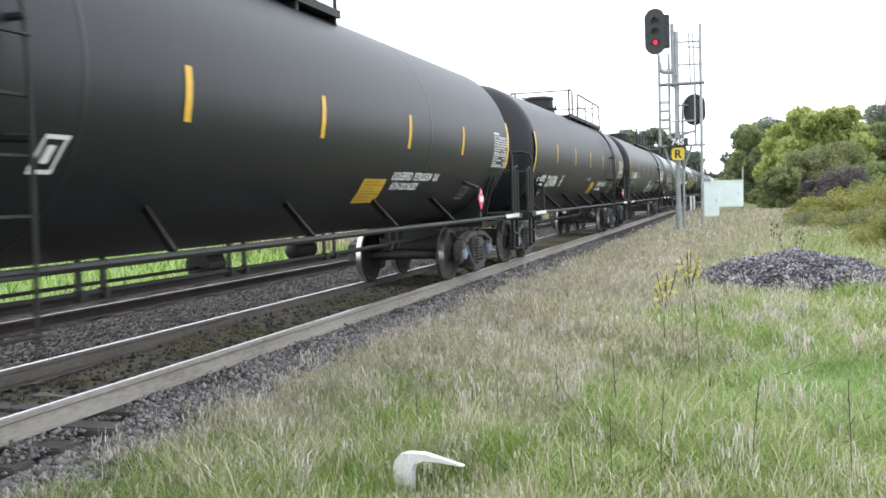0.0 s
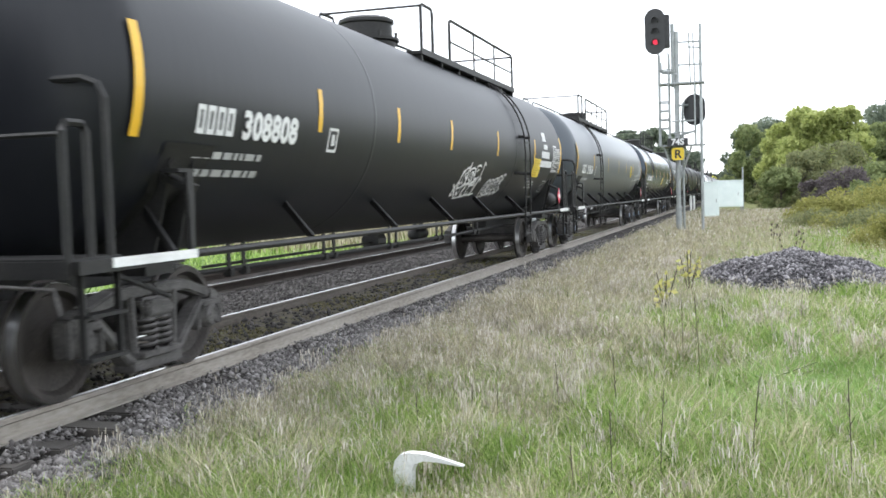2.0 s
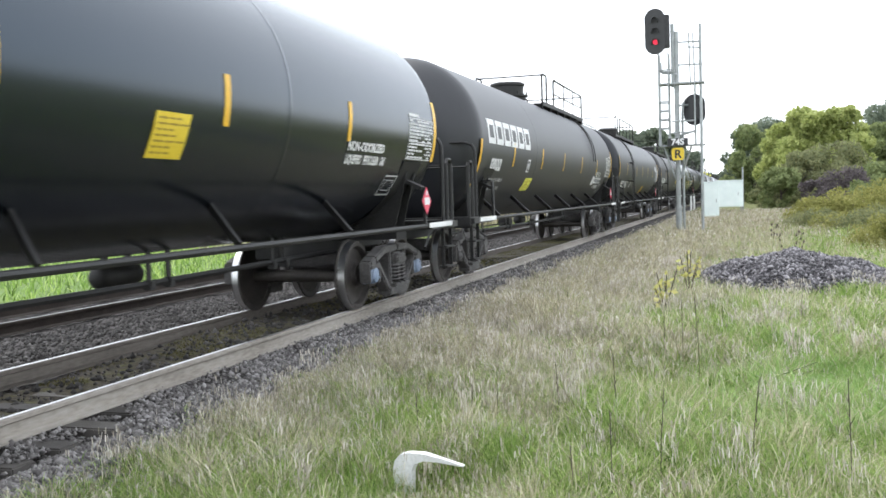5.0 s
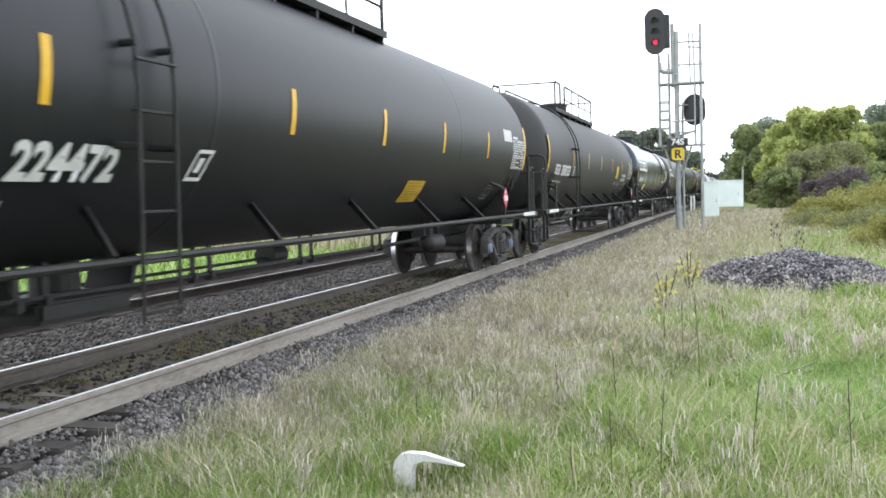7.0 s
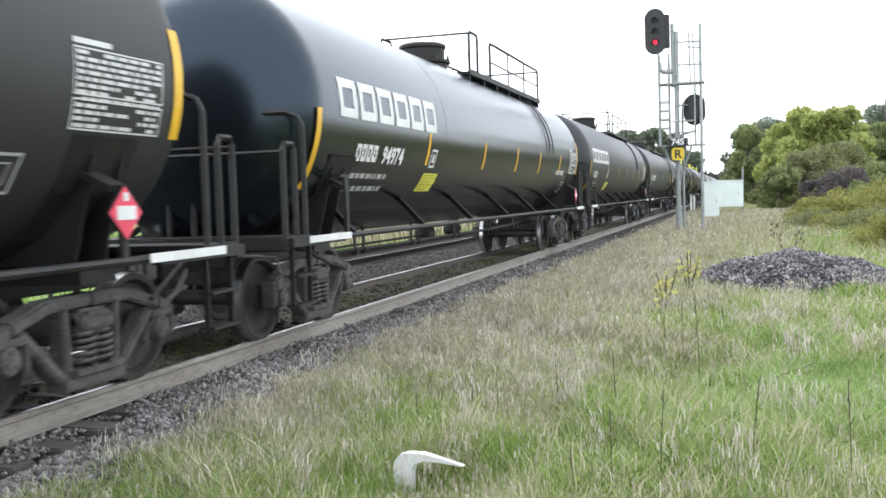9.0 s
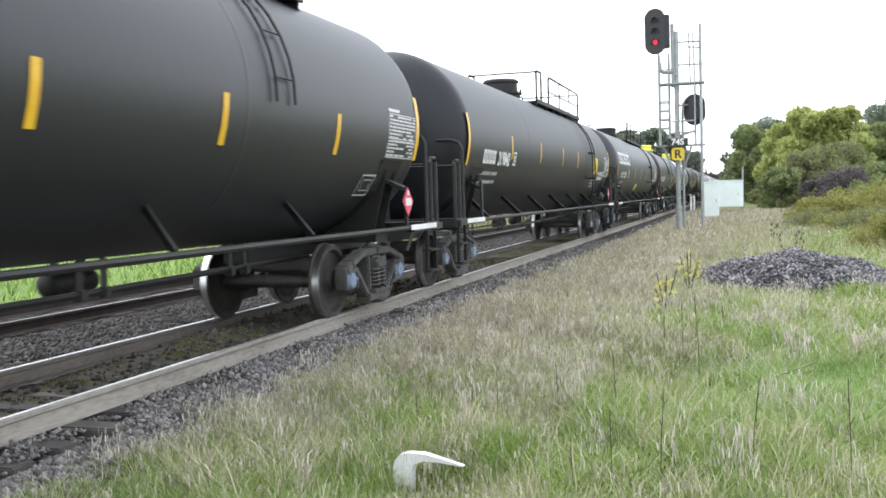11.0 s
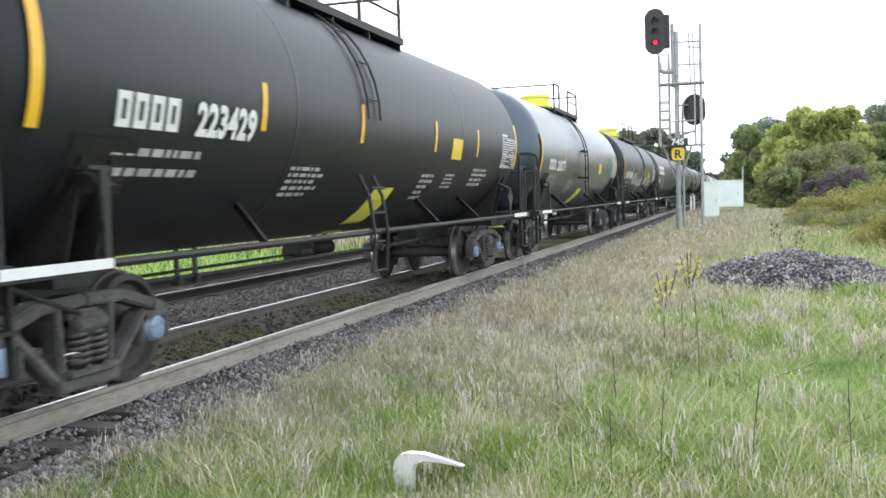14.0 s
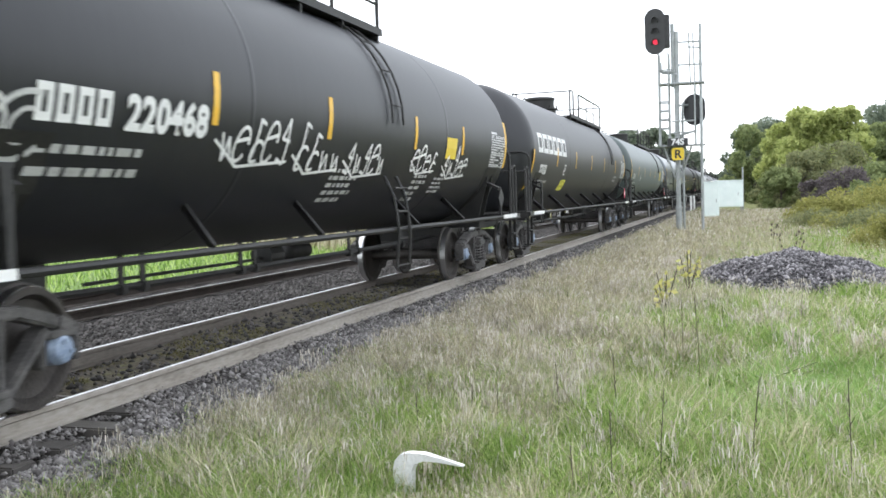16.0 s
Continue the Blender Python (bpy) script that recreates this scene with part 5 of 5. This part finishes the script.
SPOTS = [
    ("tree", 1440, 96, 9.3, 3.9, "willow", "tall yellow-green broadleaf tree beside the lineside scrub", 12000, 0.2, 0.2),
    ("tree", 1388, 100, 8.2, 3.2, "willow", "yellow-green broadleaf tree among darker trees", 9000, 0.2, 0.2),
    ("tree", 1492, 94, 9.3, 2.6, "willow", "yellow-green broadleaf tree beside the lineside scrub", 9000, 0.2, 0.2),
    ("tree", 1338, 118, 9.2, 3.6, "mid", "green tree with reddish tints at the wood's edge", 8000, 0.22, 0.1),
    ("tree", 1318, 135, 10.6, 3.4, "dark", "dark green tree at the wood's edge", 8000, 0.25, 0.08),
    ("tree", 1368, 140, 11.6, 4.6, "dark", "dark green tree behind the paler ones", 8000, 0.25, 0.15),
    ("tree", 1440, 140, 11.4, 5.0, "dark", "dark green tree behind the paler ones", 8000, 0.25, 0.2),
    ("tree", 1556, 125, 12.2, 4.4, "dark", "dark green tree at the wood's edge", 9000, 0.25, 0.1),
    ("tree", 1600, 120, 12.6, 5.0, "dark", "dark green tree at the wood's edge", 9000, 0.25, 0.1),
    ("tree", 1560, 105, 8.0, 3.2, "mid", "mid-green tree in the shade of the wood", 7000, 0.22, 0.05),
    ("shrub", 1385, 78, 3.4, 1.6, "mid", "green shrub in front of the trees", 5000, 0.12, 0.05),
    ("shrub", 1365, 84, 2.6, 1.4, "olive", "grey-olive shrub in front of the trees", 4000, 0.12, 0.05),
    ("shrub", 1420, 82, 4.6, 2.4, "olive", "broad olive shrub in front of the trees", 6000, 0.13, 0.05),
    ("shrub", 1480, 84, 5.2, 3.2, "olive", "broad olive shrub in front of the trees", 7000, 0.14, 0.05),
    ("shrub", 1500, 74, 2.9, 2.1, "purple", "bare purple-brown shrub among green ones", 6000, 0.1, 0.05),
    ("shrub", 1455, 76, 2.5, 1.5, "purple", "bare purple-brown shrub among green ones", 4000, 0.1, 0.05),
    ("shrub", 1560, 70, 3.2, 2.0, "mid", "green shrub in the scrub", 5000, 0.12, 0.05),
    ("shrub", 1450, 50, 1.15, 1.5, "rodded", "low yellow-olive wild plants on the verge", 6000, 0.06, 0.05),
    ("shrub", 1500, 52, 1.5, 1.9, "rodded", "low yellow-olive wild plants on the verge", 7000, 0.06, 0.05),
    ("shrub", 1560, 50, 1.7, 1.9, "rodded", "low yellow-olive wild plants on the verge", 7000, 0.06, 0.05),
    ("shrub", 1600, 44, 1.8, 1.8, "rodded", "low yellow-olive wild plants on the verge", 7000, 0.06, 0.05),
    ("shrub", 1445, 41, 0.7, 1.2, "olive", "low olive weeds on the verge", 4000, 0.05, 0.05),
    ("shrub", 1500, 39, 0.75, 1.3, "rodded", "low yellow-olive weeds on the verge", 4000, 0.05, 0.05),
    ("shrub", 1552, 37, 0.85, 1.3, "olive", "low olive weeds on the verge", 4000, 0.05, 0.05),
    ("shrub", 1600, 33, 0.95, 1.2, "olive", "low olive weeds on the verge", 4000, 0.045, 0.05),
    ("shrub", 1550, 29, 0.6, 0.9, "rodded", "low yellow-olive weeds beside the stone heap", 3500, 0.04, 0.05),
    ("shrub", 1585, 26, 1.1, 0.8, "rodded", "tall yellow-olive weeds beside the stone heap", 5000, 0.035, 0.05),
]
for i, (nm, px, dist, hgt, spr, tone, words, n, leaf, low) in enumerate(SPOTS):
    tree(nm, at_px(px, dist), dist, hgt, spr, M[tone], words, nm, n, leaf, low, 40, seed=20 + i)
# far wood on the other side of the line
for i, (px, dist, hgt, spr) in enumerate(((1095, 230, 16.0, 6), (1118, 210, 16.0, 6), (1142, 215, 16.5, 6), (1168, 220, 16.5, 6), (1195, 230, 15.0, 6), (1215, 260, 13.5, 6), (1232, 330, 8.5, 5), (1070, 240, 14.0, 6), (1040, 245, 11.5, 6))):
    tree("tree", at_px(px, dist), dist, hgt, spr, M["dark"], "dark distant tree beyond the railway", "tree", 9000, 0.5, 0.02, 45, seed=60 + i)
for i, (px, dist, hgt, spr) in enumerate(((1256, 420, 8.0, 5), (1270, 430, 7.0, 6), (1285, 420, 7.5, 5))):
    tree("tree", at_px(px, dist), dist, hgt, spr, M["dark"], "dark distant tree on the horizon", "tree", 1500, 0.6, 0.02, 20, seed=80 + i)


# ---------------- signal mast ----------------
def signal_mast():
    x, y = -2.35, 40.0
    z0 = float(ground_z(x, y))
    top = tagged(new("railway_signal"), "galvanised railway signal mast with two black heads, red lit", "railway signal")
    top.location = (x, y, z0)
    bm = bmesh.new()
    box(bm, (0, 0, 0.05), (0.5, 0.5, 0.3), bevel=0.02)
    part("foundation", bm, M["stone"], top)
    bm = bmesh.new()
    tube(bm, (0, 0, 0.1), (0, 0, 1.2), 0.13, 14)
    tube(bm, (0, 0, 1.1), (0, 0, 8.1), 0.1, 14)
    part("mast", bm, M["galv"], top)
    bm = bmesh.new()
    pipe(bm, [(0.2, 0.12, 0.0), (0.2, 0.12, 4.9), (0.24, 0.12, 5.3), (0.34, 0.12, 5.45)], 0.05, 8)
    part("conduit", bm, M["galv"], top)
    bm = bmesh.new()
    tube(bm, (-0.13, -0.1, 5.9), (-0.13, -0.1, 8.4), 0.07, 12)
    tube(bm, (-0.16, -0.1, 6.4), (0.02, -0.1, 6.4), 0.06, 10)
    pipe(bm, [(-0.13, -0.1, 6.5), (-0.5, -0.15, 6.5), (-0.6, -0.2, 6.6), (-0.62, -0.2, 6.9)], 0.075, 10)
    part("head_bracket", bm, M["galv"], top)
    for (hx_, hy_, hz_, s, nm) in ((-0.78, -0.3, 8.12, 1, "signal_head"), (0.66, 0.35, 5.02, -1, "rear_signal_head")):
        bm = bmesh.new()
        hh, rr = (0.9, 0.4) if s == 1 else (0.62, 0.42)
        ring = []
        for k in range(32):
            a = k * math.tau / 32
            ring.append((rr * math.cos(a), (hh - rr) * (1 if math.sin(a) > 0 else -1) + rr * math.sin(a)))
        lo = [bm.verts.new((hx_ + a, hy_ - 0.03, hz_ + b)) for a, b in ring]
        hi = [bm.verts.new((hx_ + a, hy_ + 0.03, hz_ + b)) for a, b in ring]
        bm.faces.new(lo)
        bm.faces.new(hi[::-1])
        for k in range(32):
            bm.faces.new((lo[k], hi[k], hi[(k + 1) % 32], lo[(k + 1) % 32]))
        box(bm, (hx_ + (0.34 if s == 1 else 0), hy_ + s * 0.22, hz_), (0.42, 0.36, 1.3 if s == 1 else 0.8), bevel=0.03)
        for i in range(3 if s == 1 else 2):
            zz = hz_ + (0.42 - 0.42 * i if s == 1 else 0.2 - 0.4 * i)
            for k in range(11):
                a = radians(-20 + 22 * k)
                tube(bm, (hx_ + 0.13 * math.cos(a), hy_ - 0.03 * s, zz + 0.13 * math.sin(a)), (hx_ + 0.12 * math.cos(a), hy_ - 0.26 * s, zz + 0.12 * math.sin(a)), 0.022, 5)
        head = part(nm, bm, M["signal"], top, "black oval signal backboard")
        if s == 1:
            bm = bmesh.new()
            tube(bm, (hx_ + 0.02, hy_ - 0.06, hz_ - 0.42), (hx_ + 0.02, hy_ - 0.02, hz_ - 0.42), 0.1, 20)
            part("lens", bm, M["lens"], head, "lit red lens")
    bm = bmesh.new()
    tube(bm, (0.1, 0.1, 4.0), (0.72, 0.35, 4.2), 0.045, 8)
    tube(bm, (0.1, 0.1, 5.2), (0.72, 0.35, 5.2), 0.045, 8)
    part("rear_bracket", bm, M["galv"], top)
    # platforms with cage rails
    for zp, nm in ((6.05, "upper_platform"), (3.6, "lower_platform")):
        bm = bmesh.new()
        box(bm, (0.2, 0.1, zp), (1.75, 0.75, 0.06))
        part(nm, bm, M["galv"], top)
    bm = bmesh.new()
    for px_ in (-0.68, -0.3, 0.7):
        for py_ in (-0.26, 0.45):
            tube(bm, (px_, py_, 3.6), (px_, py_, 7.3 if px_ < 0 else 6.1), 0.032, 6)
    for zz in (4.3, 4.65, 5.0, 5.35, 6.6):
        for py_ in (-0.26, 0.45):
            tube(bm, (-0.68, py_, zz), (-0.3 if zz < 6.1 else 0.0, py_, zz), 0.028, 6)
        tube(bm, (-0.68, -0.26, zz), (-0.68, 0.45, zz), 0.028, 6)
    for zz in (4.1, 4.55):
        tube(bm, (-0.2, -0.28, zz), (0.7, -0.28, zz), 0.032, 6)
    for zz in (6.8, 7.7):
        tube(bm, (0.0, 0.1, zz), (1.0, 0.25, zz), 0.035, 6)
    tube(bm, (0.55, -0.2, 5.9), (0.5, -0.2, 8.0), 0.03, 6)
    tube(bm, (0.72, -0.2, 5.9), (0.66, -0.2, 8.0), 0.03, 6)
    tube(bm, (0.45, -0.2, 7.45), (0.95, -0.1, 7.4), 0.03, 6)
    tube(bm, (0.55, 0, 3.6), (0.1, 0, 2.3), 0.04, 6)
    tube(bm, (-0.55, 0, 3.6), (-0.1, 0, 2.3), 0.04, 6)
    part("safety_cage", bm, M["galv"], top)
    bm = bmesh.new()
    for dx in (0.0,):
        tube(bm, (0.94 + dx, -0.35, 0.0), (0.93 + dx, 0.0, 8.35), 0.06, 8)
    part("ladder_stile", bm, M["galv"], top)
    bm = bmesh.new()
    box(bm, (0.02, -0.34, 3.72), (0.8, 0.03, 0.32), bevel=0.008)
    plate = part("number_plate", bm, M["signal"], top, "black plate with white characters 74S")
    bm = bmesh.new()
    box(bm, (0.02, -0.3, 3.26), (0.48, 0.03, 0.48), bevel=0.045)
    sign = part("letter_plate", bm, M["warn"], top, "yellow square plate with black letter R")
    for body, par, px_, pz_, size, mat, dpt in (("74S", plate, 0.02, 3.62, 0.34, M["white"], -0.362), ("R", sign, 0.02, 3.1, 0.46, M["signal"], -0.322)):
        cu = bpy.data.curves.new("characters", "FONT")
        cu.body, cu.size, cu.align_x, cu.extrude, cu.offset = body, size, "CENTER", 0.004, 0.012
        tmp = new("characters_source", cu)
        me = bpy.data.meshes.new_from_object(tmp.evaluated_get(bpy.context.evaluated_depsgraph_get()))
        bpy.data.objects.remove(tmp)
        me.transform(Matrix.Translation((px_, dpt, pz_)) @ Matrix.Rotation(radians(90), 4, "X"))
        me.materials.clear()
        me.materials.append(mat)
        new("character", me).parent = par


signal_mast()


# ---------------- lineside cabinets, marker and posts ----------------
def cabinet(x, y, w, d, h, legs, words):
    z0 = float(ground_z(x, y))
    top = tagged(new("equipment_cabinet"), words, "equipment cabinet", "lineside cabinets")
    top.location = (x, y, z0)
    bm = bmesh.new()
    box(bm, (0, 0, legs + h / 2), (w, d, h), bevel=0.02)
    part("body", bm, M["hut"], top)
    bm = bmesh.new()
    box(bm, (0, 0, legs + h + 0.03), (w + 0.1, d + 0.1, 0.07), bevel=0.02)
    part("roof", bm, M["hut"], top)
    bm = bmesh.new()
    box(bm, (0, -d / 2 - 0.012, legs + h / 2), (w * 0.84, 0.03, h * 0.9), bevel=0.008)
    door = part("door", bm, M["hut"], top)
    bm = bmesh.new()
    box(bm, (w * 0.33, -d / 2 - 0.05, legs + h * 0.5), (0.04, 0.05, 0.2))
    part("handle", bm, M["galv"], door)
    for sx in (-1, 1):
        for sy in (-1, 1):
            bm = bmesh.new()
            box(bm, (sx * w * 0.42, sy * d * 0.42, legs / 2 - 0.05), (0.1, 0.1, legs + 0.1))
            part("leg", bm, M["galv"], top)


cabinet(-1.62, 60, 0.85, 0.7, 2.1, 0.1, "narrow pale metal equipment cabinet beside the track")
cabinet(-0.75, 70, 1.9, 1.8, 1.75, 0.6, "wide pale metal equipment hut on short legs")


def post(x, y, h, r, mat, words, name="marker_post"):
    z0 = float(ground_z(x, y))
    top = tagged(new(name), words, "post")
    top.location = (x, y, z0)
    bm = bmesh.new()
    tube(bm, (0, 0, -0.1), (0, 0, h), r, 10)
    part("shaft", bm, mat, top)
    bm = bmesh.new()
    tube(bm, (0, 0, h), (0, 0, h + 0.04), r * 1.15, 10, r * 0.6)
    part("cap", bm, mat, top)


post(0.2, 75, 3.3, 0.07, M["galv"], "thin grey post beside the metal hut")
post(-3.75, 80, 1.3, 0.09, M["white"], "short white marker post near the rail")
post(-3.6, 82, 1.3, 0.09, M["white"], "short white marker post near the rail")


def trestle(x, y):
    """A small white A-frame stand in the field."""
    top = tagged(new("trestle"), "small white A-frame trestle standing in the green field", "trestle", "trestles in the field")
    top.location = (x, y, float(ground_z(x, y)))
    for sx in (-0.2, 0.2):
        for sy in (-0.14, 0.14):
            bm = bmesh.new()
            tube(bm, (sx * 1.2, sy, -0.03), (sx * 0.5, 0, 0.5), 0.035, 6)
            part("leg", bm, M["paper"], top)
    bm = bmesh.new()
    box(bm, (0, 0, 0.5), (0.5, 0.09, 0.09), bevel=0.01)
    part("beam", bm, M["paper"], top)


trestle(-31.1, 52.0)
trestle(-29.4, 52.0)


def bent_marker():
    """White plastic marker bent over in the grass: an upright flat arm and a drooping end."""
    top = tagged(new("bent_marker"), "white bent plastic marker lying in the grass", "marker")
    top.location = (-2.07, 5.55, float(ground_z(-2.07, 5.55)) + 0.012)
    face = [(0.0, -0.05), (0.115, -0.05), (0.122, 0.12), (0.14, 0.165), (0.2, 0.192), (0.3, 0.192), (0.46, 0.178), (0.46, 0.186),
            (0.33, 0.216), (0.2, 0.236), (0.1, 0.235), (0.045, 0.222), (0.012, 0.185), (0.0, 0.13)]
    bm = bmesh.new()
    # a folded channel: one outline with depth, its arm leaning towards the eye
    lo = [bm.verts.new((a, -0.12 * max(0, a - 0.1), h)) for a, h in face]
    hi = [bm.verts.new((a + 0.01, -0.12 * max(0, a - 0.1) + (0.05 if a < 0.3 else 0.02), h + 0.004)) for a, h in face]
    bm.faces.new(lo)
    bm.faces.new(hi[::-1])
    for k in range(len(face)):
        bm.faces.new((lo[k], hi[k], hi[(k + 1) % len(face)], lo[(k + 1) % len(face)]))
    bmesh.ops.recalc_face_normals(bm, faces=bm.faces)
    bmesh.ops.triangulate(bm, faces=[f for f in bm.faces if len(f.verts) > 4])
    part("blade", bm, M["white"], top)


bent_marker()


# ---------------- sapling and tall weeds ----------------
def sapling(x, y, h, n, words, mat, leaf, seed):
    r = random.Random(seed)
    top = tagged(new("sapling"), words, "sapling")
    top.location = (x, y, float(ground_z(x, y)))
    bm = bmesh.new()
    lobes = []
    for k in range(5):
        a = r.random() * math.tau
        hh = h * r.uniform(0.55, 1.0)
        t = (0.22 * h * math.cos(a), 0.22 * h * math.sin(a), hh)
        pipe(bm, [(0, 0, -0.05), (t[0] * 0.4, t[1] * 0.4, hh * 0.5), t], 0.007, 5)
        for q in (0.55, 0.75, 0.95):
            lobes.append(((t[0] * q, t[1] * q, hh * q), 0.06))
    part("stems", bm, M["weed"], top)
    v, f = leaf_cloud(lobes, n, leaf)
    from_arrays("leaves", v, f, mat, top)


sapling(-1.02, 13.8, 0.8, 60, "yellow-leaved sapling in the verge grass", M["leafy"], 0.045, 3)
sapling(-0.82, 16.3, 0.8, 45, "yellow-leaved sapling in the verge grass", M["leafy"], 0.05, 5)


def tall_weed(x, y, h, seed, heads=True, lean=None):
    r = random.Random(seed)
    top = tagged(new("tall_weed"), "tall dry dark weed stalk in the grass", "weed", "dry weed stalks")
    top.location = (x, y, float(ground_z(x, y)))
    bm = bmesh.new()
    lx, ly = r.uniform(-0.08, 0.08) * h, r.uniform(-0.08, 0.08) * h
    if lean:
        lx, ly = lean
    pipe(bm, [(0, 0, -0.05), (lx * 0.3, ly * 0.3, h * 0.5), (lx, ly, h)], 0.0024 + 0.0005 * h, 5)
    for k in range(5):
        a, q = r.random() * math.tau, r.uniform(0.5, 0.98)
        b = Vector((lx * q, ly * q, h * q))
        t = b + Vector((0.035 * h * math.cos(a), 0.035 * h * math.sin(a), 0.07 * h))
        tube(bm, b, t, 0.0018, 4)
        if heads:
            bmesh.ops.create_icosphere(bm, subdivisions=1, radius=0.018, matrix=Matrix.Translation(t) @ Matrix.Diagonal((1, 1, 1.8, 1)))
    part("stalk", bm, M["weed"], top)


WEEDS = [(0.55, 19.2, 1.25), (0.75, 19.6, 1.1), (0.95, 19.0, 1.0), (1.15, 19.8, 0.9),
         (-0.37, 9.02, 0.85), (-1.92, 6.84, 0.42), (-0.47, 5.72, 0.6), (-1.35, 7.3, 0.5), (-2.26, 6.61, 0.4), (-0.73, 5.56, 0.5), (0.66, 11.88, 0.55)]
wr = random.Random(11)
for k in range(9):
    yy = wr.uniform(5.2, 15)
    WEEDS.append((wr.uniform(-2.6, 0.11 * yy), yy, wr.uniform(0.35, 0.75)))
for k, (xx, yy, hh) in enumerate(WEEDS):
    tall_weed(xx, yy, hh, k, k < 4)
tall_weed(-0.02, 8.56, 0.32, 70, False, (0.62, 0.1))
tall_weed(0.08, 8.75, 0.2, 71, False, (0.5, 0.15))


# ---------------- what moves ----------------
def motions():
    """The train rolls towards -y; each wheelset turns with the way rolled."""
    for car, mid in TRAIN:
        walk(car, [(t, pose(TRACK_X, mid - SPEED * t, 0)) for t in (0.0, 4.0, 8.0, 12.0, 16.0)])
    turn = SPEED / 0.4575 / 30
    for ws in WHEELSETS:
        y = ws.location.y
        walk(ws, [(k / 30, Matrix.Translation((0, y, 0.4575)) @ Matrix.Rotation(turn * k, 4, "X")) for k in range(481)])


motions()
